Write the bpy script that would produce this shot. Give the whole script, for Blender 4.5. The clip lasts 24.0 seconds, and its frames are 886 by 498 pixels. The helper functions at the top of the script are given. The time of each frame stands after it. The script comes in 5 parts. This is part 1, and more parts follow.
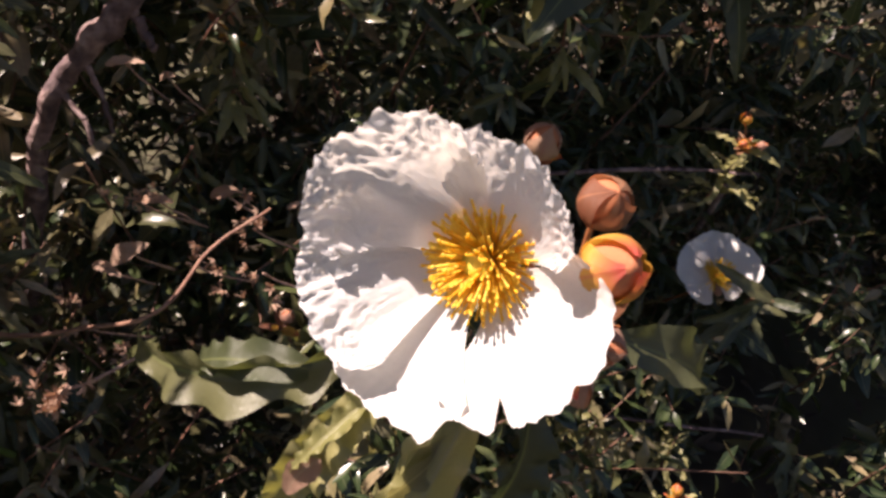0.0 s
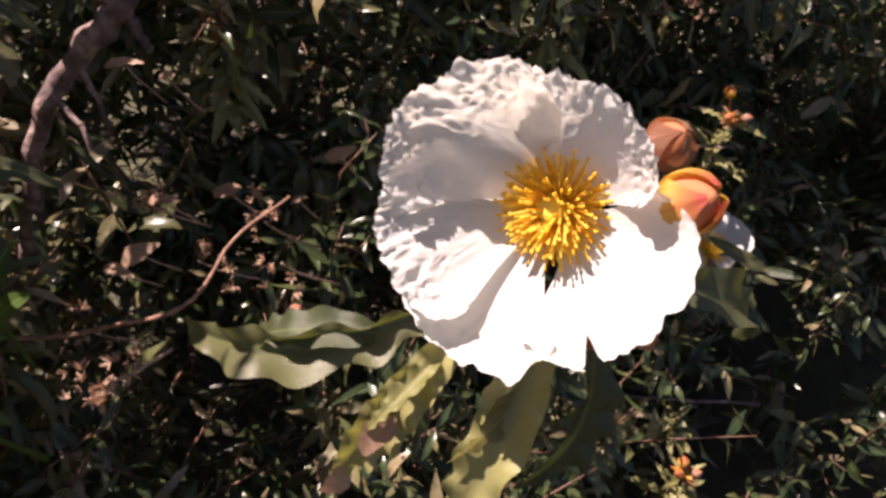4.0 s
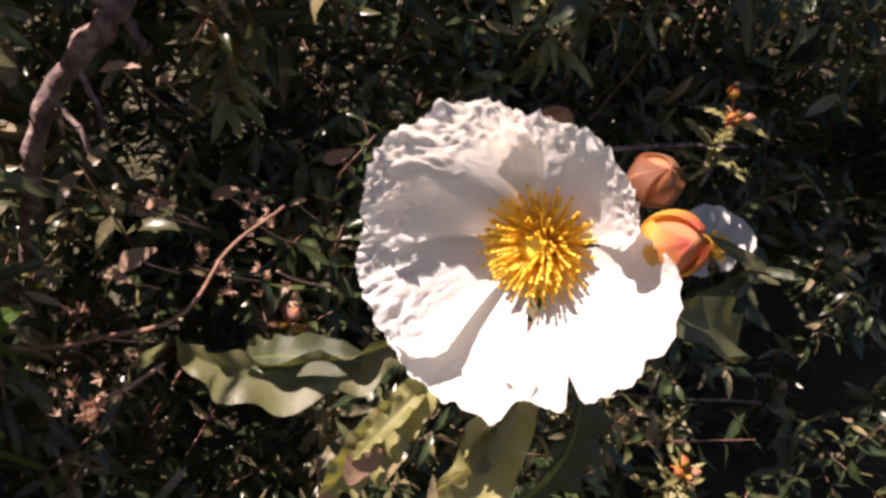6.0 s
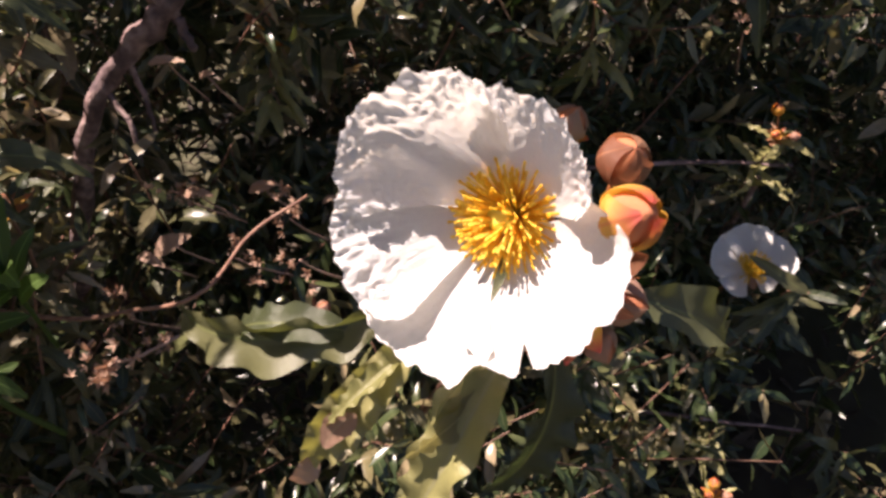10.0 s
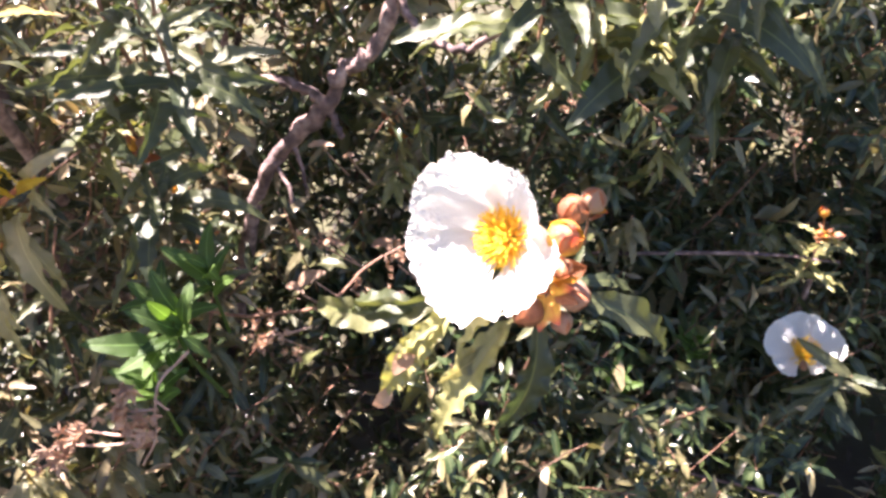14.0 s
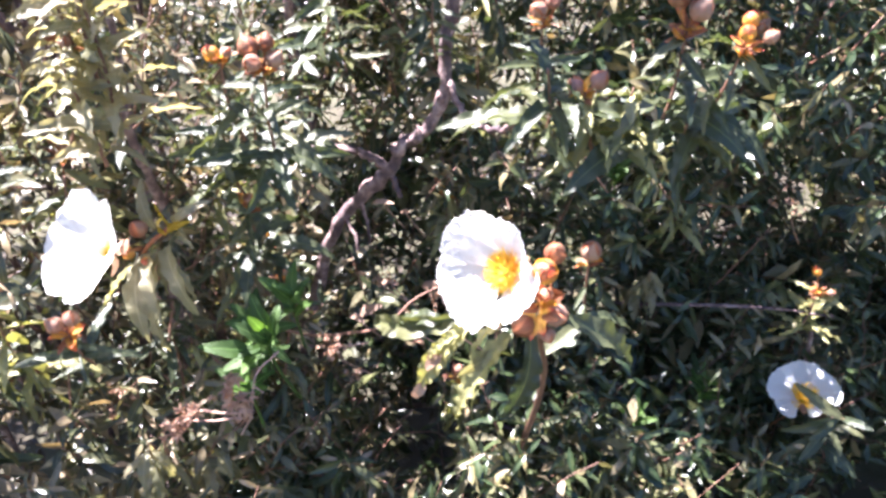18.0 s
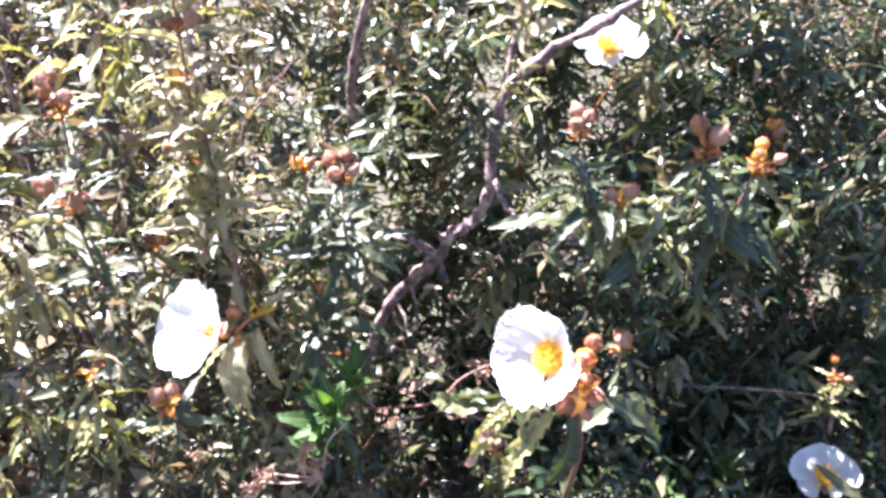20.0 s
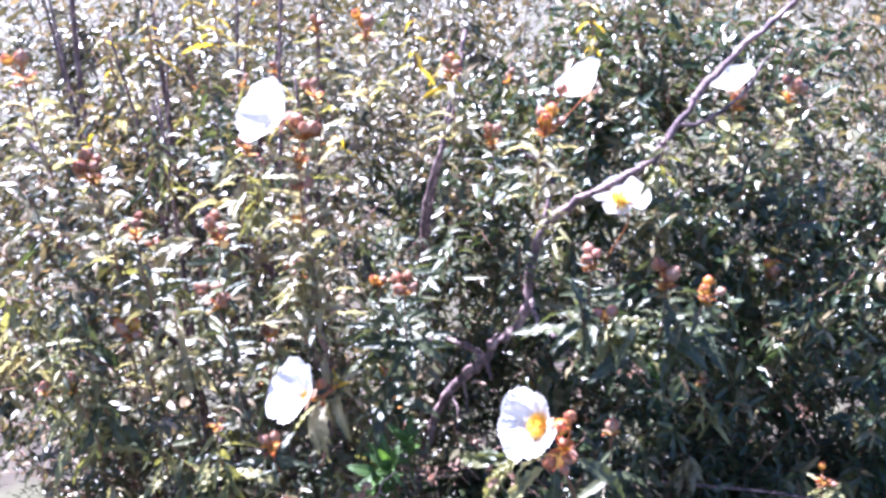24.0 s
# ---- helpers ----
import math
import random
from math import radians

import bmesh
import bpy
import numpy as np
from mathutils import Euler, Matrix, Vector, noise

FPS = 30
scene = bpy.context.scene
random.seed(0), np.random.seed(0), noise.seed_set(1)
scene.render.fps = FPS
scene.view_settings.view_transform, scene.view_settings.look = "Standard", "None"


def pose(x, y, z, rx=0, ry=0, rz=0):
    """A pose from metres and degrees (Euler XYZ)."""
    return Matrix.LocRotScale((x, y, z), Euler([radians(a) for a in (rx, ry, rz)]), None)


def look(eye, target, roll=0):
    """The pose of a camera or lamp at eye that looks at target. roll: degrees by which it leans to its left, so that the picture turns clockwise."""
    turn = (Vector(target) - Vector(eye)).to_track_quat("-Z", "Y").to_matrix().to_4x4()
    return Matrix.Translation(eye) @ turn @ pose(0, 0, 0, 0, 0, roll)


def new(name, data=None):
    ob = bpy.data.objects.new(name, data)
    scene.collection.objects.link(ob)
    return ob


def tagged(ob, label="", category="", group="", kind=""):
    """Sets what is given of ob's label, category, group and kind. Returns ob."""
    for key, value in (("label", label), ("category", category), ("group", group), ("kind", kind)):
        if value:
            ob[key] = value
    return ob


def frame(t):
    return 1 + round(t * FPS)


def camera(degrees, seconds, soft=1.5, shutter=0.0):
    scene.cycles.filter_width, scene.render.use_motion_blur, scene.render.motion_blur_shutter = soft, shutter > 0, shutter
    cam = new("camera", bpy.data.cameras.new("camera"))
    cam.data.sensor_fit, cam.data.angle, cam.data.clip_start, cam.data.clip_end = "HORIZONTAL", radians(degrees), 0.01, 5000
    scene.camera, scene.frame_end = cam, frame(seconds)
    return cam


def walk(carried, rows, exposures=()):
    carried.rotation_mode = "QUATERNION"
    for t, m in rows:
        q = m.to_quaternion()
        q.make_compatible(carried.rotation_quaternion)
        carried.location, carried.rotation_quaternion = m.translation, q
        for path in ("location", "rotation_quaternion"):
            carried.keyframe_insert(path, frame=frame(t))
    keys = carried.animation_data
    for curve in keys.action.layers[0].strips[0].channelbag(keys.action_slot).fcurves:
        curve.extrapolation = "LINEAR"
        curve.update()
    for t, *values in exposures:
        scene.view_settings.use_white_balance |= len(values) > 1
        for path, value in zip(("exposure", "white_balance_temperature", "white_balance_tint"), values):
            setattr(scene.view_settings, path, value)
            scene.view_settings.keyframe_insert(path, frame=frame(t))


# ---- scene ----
cam = camera(58.0, 24.0, 3.0)
PATH = [
    (0, (0.0439, 0.0184, 1.0834), (0.1085, 1.4592, -0.3022), 7.07),
    (0.5, (0.0375, 0.0184, 1.0844), (0.1261, 1.4640, -0.2948), 7.12),
    (1, (0.0320, 0.0161, 1.0840), (0.1374, 1.4659, -0.2898), 6.84),
    (1.5, (0.0251, 0.0121, 1.0832), (0.1464, 1.4569, -0.2944), 6.37),
    (2, (0.0234, 0.0047, 1.0800), (0.1478, 1.4532, -0.2934), 5.87),
    (2.5, (0.0196, 0.0041, 1.0823), (0.1521, 1.4444, -0.2990), 5.83),
    (4.5, (0.0159, 0.0045, 1.0734), (0.1511, 1.4518, -0.3003), 5.43),
    (5, (0.0190, 0.0107, 1.0818), (0.1485, 1.4402, -0.3109), 5.38),
    (5.5, (0.0209, 0.0108, 1.0787), (0.1449, 1.4444, -0.3103), 5.20),
    (6, (0.0221, 0.0149, 1.0840), (0.1442, 1.4373, -0.3167), 5.40),
    (6.5, (0.0244, 0.0136, 1.0832), (0.1413, 1.4392, -0.3146), 5.28),
    (7, (0.0240, 0.0092, 1.0820), (0.1418, 1.4382, -0.3123), 5.07),
    (7.5, (0.0306, 0.0081, 1.0837), (0.1311, 1.4350, -0.3141), 4.69),
    (8, (0.0265, 0.0086, 1.0810), (0.1265, 1.4363, -0.3160), 4.90),
    (8.5, (0.0311, 0.0032, 1.0789), (0.1079, 1.4399, -0.3104), 4.53),
    (9, (0.0388, 0.0053, 1.0847), (0.0794, 1.4344, -0.3139), 4.27),
    (9.5, (0.0438, 0.0024, 1.0799), (0.0481, 1.4449, -0.3054), 4.02),
    (11.5, (0.0646, -0.0339, 1.0986), (-0.0598, 1.4288, -0.2596), 2.79),
    (12, (0.0755, -0.0654, 1.1082), (-0.1066, 1.4204, -0.2181), 1.53),
    (12.5, (0.0841, -0.0932, 1.1222), (-0.1602, 1.4181, -0.1647), 0.79),
    (13, (0.0905, -0.1155, 1.1379), (-0.1995, 1.4139, -0.1177), 0.55),
    (13.5, (0.0963, -0.1360, 1.1519), (-0.2296, 1.4159, -0.0668), 0.62),
    (14, (0.1047, -0.1492, 1.1691), (-0.2546, 1.4045, -0.0380), 0.70),
    (14.5, (0.1136, -0.1625, 1.1783), (-0.2771, 1.3896, -0.0210), 0.38),
    (15, (0.1215, -0.1735, 1.1880), (-0.2890, 1.3765, -0.0073), 0.33),
    (15.5, (0.1282, -0.1850, 1.2035), (-0.2920, 1.3581, 0.0026), 0.54),
    (16, (0.1362, -0.2022, 1.2119), (-0.2918, 1.3443, 0.0181), 0.48),
    (16.5, (0.1491, -0.2236, 1.2164), (-0.2931, 1.3297, 0.0367), 0.18),
    (17, (0.1556, -0.2424, 1.2288), (-0.3136, 1.3144, 0.0642), -0.18),
    (17.5, (0.1612, -0.2622, 1.2416), (-0.3391, 1.3080, 0.1083), -0.46),
    (18, (0.1671, -0.2840, 1.2536), (-0.3640, 1.3086, 0.1667), -0.60),
    (18.5, (0.1669, -0.3056, 1.2675), (-0.3858, 1.3074, 0.2222), -0.58),
    (20.5, (0.1689, -0.3814, 1.3356), (-0.4697, 1.2860, 0.4345), -0.43),
    (21, (0.1690, -0.3979, 1.3500), (-0.4810, 1.2792, 0.4755), -0.28),
    (21.5, (0.1748, -0.4180, 1.3641), (-0.4817, 1.2684, 0.5126), -0.27),
    (22, (0.1927, -0.4496, 1.3766), (-0.4882, 1.2450, 0.5614), -0.54),
    (22.5, (0.2143, -0.4870, 1.3857), (-0.4966, 1.2137, 0.6098), -0.71),
    (23, (0.2417, -0.5209, 1.3999), (-0.5129, 1.1776, 0.6613), -0.99),
    (23.5, (0.2869, -0.5516, 1.4189), (-0.5294, 1.1336, 0.7164), -1.00),
    (24, (0.3397, -0.5871, 1.4302), (-0.5416, 1.0826, 0.7705), -0.81),
]
EXPOSURES = [(0, 1.22, 6750, 27), (9.0, 1.22, 6750, 27), (11.5, 2.02, 6650, 26), (12.5, 2.55, 6600, 28), (14, 3.00, 6200, 23), (17, 3.11, 5600, 20), (20.5, 3.02, 5250, 23), (24, 2.79, 4850, 28)]
walk(cam, [(t, look(eye, target, roll)) for t, eye, target, roll in PATH], EXPOSURES)

# ---- light: sun from the left, half way up, clear sky ----
SUN = Vector((-0.47, 0.17, 0.866)).normalized()
sky_world = bpy.data.worlds.new("sky")
sky_world.use_nodes = True
scene.world = sky_world
wn = sky_world.node_tree
sky = wn.nodes.new("ShaderNodeTexSky")
sky.sky_type, sky.sun_disc = "NISHITA", False
sky.sun_elevation = math.asin(SUN.z)
sky.sun_rotation = math.atan2(SUN.x, SUN.y)
wn.nodes["Background"].inputs["Strength"].default_value = 0.036
wn.links.new(sky.outputs[0], wn.nodes["Background"].inputs["Color"])
sun_lamp = new("sun", bpy.data.lights.new("sun", "SUN"))
sun_lamp.data.energy, sun_lamp.data.angle, sun_lamp.data.color = 5.0, radians(0.55), (1.0, 0.90, 0.77)
sun_lamp.matrix_world = look(SUN * 10, (0, 0, 0))


# ---- materials ----
def nodes_of(name):
    m = bpy.data.materials.new(name)
    m.use_nodes = True
    m.node_tree.nodes.clear()
    return m, m.node_tree.nodes, m.node_tree.links


def noise_node(nd, lk, scale, detail=3.0, coords="Object"):
    tc = nd.new("ShaderNodeTexCoord")
    n = nd.new("ShaderNodeTexNoise")
    n.inputs["Scale"].default_value, n.inputs["Detail"].default_value = scale, detail
    lk.new(tc.outputs[coords], n.inputs["Vector"])
    return n.outputs["Fac"]


def ramp(nd, lk, fac, stops):
    r = nd.new("ShaderNodeValToRGB")
    while len(r.color_ramp.elements) < len(stops):
        r.color_ramp.elements.new(0.5)
    for e, (p, c) in zip(r.color_ramp.elements, stops):
        e.position, e.color = p, (*c, 1)
    lk.new(fac, r.inputs[0])
    return r.outputs[0]


def mix_colour(nd, lk, fac, a, b, mode="MIX"):
    x = nd.new("ShaderNodeMix")
    x.data_type, x.blend_type = "RGBA", mode
    for sock, v in ((x.inputs[0], fac), (x.inputs[6], a), (x.inputs[7], b)):
        if isinstance(v, (int, float)):
            sock.default_value = v
        elif isinstance(v, tuple):
            sock.default_value = (*v, 1)
        else:
            lk.new(v, sock)
    return x.outputs[2]


def bump_node(nd, lk, height, strength, distance):
    b = nd.new("ShaderNodeBump")
    b.inputs["Strength"].default_value, b.inputs["Distance"].default_value = strength, distance
    lk.new(height, b.inputs["Height"])
    return b.outputs[0]


def sheet_material(name, stops, through_tint, rough=0.4, thin=0.3, random_from="object", grain=260.0, spec=0.5, vein=True, edge=None, grainy=0.35):
    """Leaf or petal: a gloss surface that lets part of the light pass."""
    m, nd, lk = nodes_of(name)
    if random_from == "object":
        pick = nd.new("ShaderNodeObjectInfo").outputs["Random"]
    else:
        pick = nd.new("ShaderNodeNewGeometry").outputs["Random Per Island"]
    col = ramp(nd, lk, pick, stops)
    grain_fac = noise_node(nd, lk, grain)
    col = mix_colour(nd, lk, grainy, col, ramp(nd, lk, grain_fac, [(0.3, (0.45, 0.45, 0.4)), (0.75, (1.5, 1.5, 1.4))]), "MULTIPLY")
    if vein or edge:
        uv = nd.new("ShaderNodeUVMap")
        sep = nd.new("ShaderNodeSeparateXYZ")
        lk.new(uv.outputs[0], sep.inputs[0])
    if vein:
        d = nd.new("ShaderNodeMath")
        d.operation = "SUBTRACT"
        d.inputs[1].default_value = 0.5
        lk.new(sep.outputs[1], d.inputs[0])
        a = nd.new("ShaderNodeMath")
        a.operation = "ABSOLUTE"
        lk.new(d.outputs[0], a.inputs[0])
        rib = ramp(nd, lk, a.outputs[0], [(0.0, (1, 1, 1)), (0.045, (0, 0, 0))])
        col = mix_colour(nd, lk, rib, col, vein)
    if edge:
        tip = ramp(nd, lk, sep.outputs[0], [(edge[0], edge[3]), (edge[1], edge[4])])
        col = mix_colour(nd, lk, tip, col, edge[2])
    p = nd.new("ShaderNodeBsdfPrincipled")
    lk.new(col, p.inputs["Base Color"])
    p.inputs["Roughness"].default_value, p.inputs["Specular IOR Level"].default_value = rough, spec
    t = nd.new("ShaderNodeBsdfTranslucent")
    lk.new(mix_colour(nd, lk, 1.0, col, through_tint, "MULTIPLY"), t.inputs[0])
    lk.new(bump_node(nd, lk, grain_fac, 0.4, 0.0006), p.inputs["Normal"])
    mx = nd.new("ShaderNodeMixShader")
    mx.inputs[0].default_value = thin
    lk.new(p.outputs[0], mx.inputs[1])
    lk.new(t.outputs[0], mx.inputs[2])
    out = nd.new("ShaderNodeOutputMaterial")
    lk.new(mx.outputs[0], out.inputs[0])
    return m


def solid_material(name, stops, scale, rough=0.6, bump=0.4, depth=0.001, second=None, random_tint=0.0, spec=0.4, stretch=None):
    m, nd, lk = nodes_of(name)
    f = noise_node(nd, lk, scale, 5.0)
    col = ramp(nd, lk, f, stops)
    if second:
        col = mix_colour(nd, lk, ramp(nd, lk, noise_node(nd, lk, second[0], 2.0), [(0.42, (0, 0, 0)), (0.62, (1, 1, 1))]), col, second[1])
    if random_tint:
        pick = nd.new("ShaderNodeObjectInfo").outputs["Random"]
        lo, hi = 1 - random_tint, 1 + random_tint
        col = mix_colour(nd, lk, 1.0, col, ramp(nd, lk, pick, [(0, (lo, lo, lo)), (1, (hi, hi, hi))]), "MULTIPLY")
    p = nd.new("ShaderNodeBsdfPrincipled")
    lk.new(col, p.inputs["Base Color"])
    p.inputs["Roughness"].default_value, p.inputs["Specular IOR Level"].default_value = rough, spec
    lk.new(bump_node(nd, lk, f, bump, depth), p.inputs["Normal"])
    out = nd.new("ShaderNodeOutputMaterial")
    lk.new(p.outputs[0], out.inputs[0])
    return m


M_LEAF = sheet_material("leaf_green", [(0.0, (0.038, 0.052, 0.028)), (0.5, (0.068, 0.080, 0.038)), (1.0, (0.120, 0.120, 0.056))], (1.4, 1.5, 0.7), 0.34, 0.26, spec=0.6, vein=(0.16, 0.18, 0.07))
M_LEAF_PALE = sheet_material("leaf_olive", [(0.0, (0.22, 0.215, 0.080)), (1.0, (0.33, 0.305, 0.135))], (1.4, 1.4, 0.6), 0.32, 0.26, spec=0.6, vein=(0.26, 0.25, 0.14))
# cream: sunlight on chosen shoots put into a paler leaf colour
M_LEAF_CREAM_LIT = sheet_material("leaf_cream", [(0.0, (0.17, 0.165, 0.085)), (0.6, (0.27, 0.245, 0.15)), (1.0, (0.36, 0.31, 0.21))], (1.7, 1.6, 0.95), 0.32, 0.42, spec=0.7, vein=(0.36, 0.33, 0.2))
# yellow: sun shining through leaves put into the leaf colour
M_LEAF_YELLOW_LIT = sheet_material("leaf_yellow", [(0.0, (0.24, 0.22, 0.03)), (1.0, (0.48, 0.34, 0.03))], (1.5, 1.35, 0.5), 0.45, 0.42, vein=(0.5, 0.42, 0.1))
M_LEAF_LIME = sheet_material("leaf_lime", [(0.0, (0.038, 0.078, 0.018)), (1.0, (0.085, 0.145, 0.030))], (1.7, 1.9, 0.7), 0.5, 0.35, vein=(0.2, 0.33, 0.1))
M_LEAF_DRY = sheet_material("leaf_dry", [(0.0, (0.38, 0.23, 0.16)), (1.0, (0.52, 0.36, 0.27))], (1.3, 1.0, 0.8), 0.7, 0.25, vein=(0.4, 0.3, 0.2))
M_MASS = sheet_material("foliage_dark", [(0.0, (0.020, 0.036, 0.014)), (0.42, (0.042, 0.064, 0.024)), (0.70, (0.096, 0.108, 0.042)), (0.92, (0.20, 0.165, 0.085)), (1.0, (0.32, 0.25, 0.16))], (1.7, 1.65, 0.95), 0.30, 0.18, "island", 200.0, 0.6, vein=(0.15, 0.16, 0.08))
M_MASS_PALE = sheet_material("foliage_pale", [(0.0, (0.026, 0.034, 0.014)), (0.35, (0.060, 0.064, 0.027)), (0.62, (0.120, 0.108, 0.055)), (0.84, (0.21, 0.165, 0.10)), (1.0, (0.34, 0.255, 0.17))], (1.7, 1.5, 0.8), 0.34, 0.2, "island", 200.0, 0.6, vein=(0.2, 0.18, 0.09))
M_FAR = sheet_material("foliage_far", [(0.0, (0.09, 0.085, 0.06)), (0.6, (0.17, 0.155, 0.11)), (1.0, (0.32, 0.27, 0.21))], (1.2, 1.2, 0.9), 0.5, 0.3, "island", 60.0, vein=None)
M_LITTER = sheet_material("litter", [(0.0, (0.035, 0.026, 0.02)), (0.5, (0.065, 0.048, 0.035)), (1.0, (0.13, 0.095, 0.07))], (1.2, 1.0, 0.8), 0.7, 0.15, "island", 120.0, vein=None)
M_GRASS = sheet_material("grass", [(0.0, (0.10, 0.13, 0.045)), (0.6, (0.19, 0.20, 0.085)), (1.0, (0.32, 0.28, 0.16))], (1.1, 1.1, 0.8), 0.5, 0.3, "island", 40.0, vein=None)
M_PETAL = sheet_material("petal", [(0.0, (0.93, 0.92, 0.91)), (1.0, (0.95, 0.94, 0.93))], (1.05, 1.0, 0.93), 0.60, 0.50, grain=700.0, spec=0.25, vein=None, grainy=0.04, edge=(0.04, 0.17, (0.85, 0.62, 0.05), (1, 1, 1), (0, 0, 0)))
M_STAMEN = sheet_material("stamen", [(0.0, (0.95, 0.66, 0.06)), (0.5, (0.97, 0.76, 0.12)), (1.0, (0.98, 0.82, 0.20))], (1.1, 1.05, 0.8), 0.5, 0.55, grain=600.0, spec=0.3, vein=None, grainy=0.1)
M_PISTIL = solid_material("pistil", [(0.3, (0.75, 0.62, 0.06)), (0.7, (0.82, 0.70, 0.12))], 500, 0.5, 0.5, 0.0006)
M_SEPAL = sheet_material("sepal", [(0.0, (0.23, 0.085, 0.045)), (0.5, (0.30, 0.14, 0.08)), (1.0, (0.38, 0.22, 0.13))], (1.6, 1.1, 0.8), 0.45, 0.3, grain=500.0, vein=(0.45, 0.2, 0.1))
M_SEPAL_GOLD = sheet_material("sepal_gold", [(0.0, (0.62, 0.33, 0.05)), (1.0, (0.72, 0.44, 0.08))], (1.3, 1.1, 0.7), 0.4, 0.3, grain=500.0, vein=(0.62, 0.24, 0.08), edge=(0.62, 0.95, (0.52, 0.10, 0.07), (0, 0, 0), (1, 1, 1)))
M_SEPAL_PINK = sheet_material("sepal_pink", [(0.0, (0.40, 0.22, 0.16)), (1.0, (0.48, 0.32, 0.22))], (1.3, 1.0, 0.9), 0.5, 0.3, grain=500.0, vein=(0.5, 0.25, 0.2))
M_BUD = solid_material("bud_core", [(0.3, (0.42, 0.10, 0.05)), (0.7, (0.58, 0.27, 0.12))], 400, 0.5)
M_STALK = solid_material("stalk_orange", [(0.3, (0.36, 0.12, 0.05)), (0.7, (0.47, 0.20, 0.07))], 200, 0.5, random_tint=0.2)
M_STEM = solid_material("stem_redbrown", [(0.3, (0.14, 0.065, 0.045)), (0.7, (0.27, 0.15, 0.10))], 160, 0.55, random_tint=0.25)
M_BARK = solid_material("bark", [(0.30, (0.055, 0.036, 0.036)), (0.48, (0.25, 0.165, 0.155)), (0.72, (0.50, 0.37, 0.34))], 95, 0.8, 1.0, 0.004, second=(32, (0.10, 0.068, 0.072)))
M_DRYTWIG = solid_material("dry_twig", [(0.3, (0.26, 0.15, 0.11)), (0.7, (0.50, 0.33, 0.26))], 150, 0.7, random_tint=0.2)
M_GROUND = solid_material("soil", [(0.3, (0.032, 0.025, 0.018)), (0.55, (0.055, 0.043, 0.029)), (0.8, (0.10, 0.085, 0.05))], 9, 0.9, 0.8, 0.02, second=(2.1, (0.08, 0.08, 0.04)))


# ---- mesh helpers ----
def mesh_of(name, verts, faces, mat, uvs=None, smooth=True):
    me = bpy.data.meshes.new(name)
    me.from_pydata([tuple(map(float, v)) for v in verts], [], faces)
    if uvs is not None:
        layer = me.uv_layers.new(name="UVMap")
        flat = np.asarray(uvs, dtype=np.float32)
        idx = np.empty(len(me.loops), dtype=np.int32)
        me.loops.foreach_get("vertex_index", idx)
        layer.data.foreach_set("uv", flat[idx].ravel())
    if smooth:
        me.polygons.foreach_set("use_smooth", [True] * len(me.polygons))
    me.materials.append(mat)
    me.update()
    return me


def grid_mesh(name, pts, mat):
    """A sheet from an (m, n, 3) array; its first axis runs from base to tip."""
    m, n = pts.shape[:2]
    faces = [(i * n + j, i * n + j + 1, (i + 1) * n + j + 1, (i + 1) * n + j) for i in range(m - 1) for j in range(n - 1)]
    s, t = np.meshgrid(np.linspace(0, 1, m), np.linspace(0, 1, n), indexing="ij")
    return mesh_of(name, pts.reshape(-1, 3), faces, mat, np.stack([s.ravel(), t.ravel()], 1))


def tube_arrays(points, radii, sides=6):
    pts = [Vector(p) for p in points]
    verts, faces = [], []
    side = None
    for i, p in enumerate(pts):
        d = (pts[min(i + 1, len(pts) - 1)] - pts[max(i - 1, 0)]).normalized()
        if side is None:
            side = d.orthogonal().normalized()
        side = (side - d * side.dot(d)).normalized()
        other = d.cross(side)
        for k in range(sides):
            a = 2 * math.pi * k / sides
            verts.append(p + (side * math.cos(a) + other * math.sin(a)) * radii[i])
    for i in range(len(pts) - 1):
        for k in range(sides):
            k2 = (k + 1) % sides
            faces.append((i * sides + k, i * sides + k2, (i + 1) * sides + k2, (i + 1) * sides + k))
    faces.append(tuple(range(sides))[::-1])
    faces.append(tuple(range((len(pts) - 1) * sides, len(pts) * sides)))
    return verts, faces


def smooth_line(points, n):
    """n points on a smooth curve through the given ones."""
    p = np.array(points, dtype=float)
    ext = np.vstack([2 * p[0] - p[1], p, 2 * p[-1] - p[-2]])
    out = []
    for u in np.linspace(0, len(p) - 1.000001, n):
        i, f = int(u), u - int(u)
        a, b, c, d = ext[i:i + 4]
        out.append(0.5 * ((2 * b) + (c - a) * f + (2 * a - 5 * b + 4 * c - d) * f ** 2 + (3 * b - a - 3 * c + d) * f ** 3))
    return np.array(out)


def tube_mesh(name, points, r0, r1, mat, sides=7, n=None, knobby=0.0, seed=1):
    n = n or len(points) * 4
    line = smooth_line(points, n)
    rng = np.random.default_rng(seed)
    radii = np.linspace(r0, r1, n) * (1 + knobby * rng.uniform(-1, 1, n))
    line = line + rng.normal(0, knobby * r0 * 0.9, line.shape)
    v, f = tube_arrays(line, radii, sides)
    return mesh_of(name, v, f, mat)


def thing(name, m, label, category, group=""):
    ob = new(name)
    ob.empty_display_size = 0.02
    ob.matrix_basis = m
    return tagged(ob, label, category, group)


def part(name, me, parent, m=None, label=""):
    ob = new(name, me)
    ob.parent = parent
    if m is not None:
        ob.matrix_basis = m
    if label:
        tagged(ob, label)
    return ob


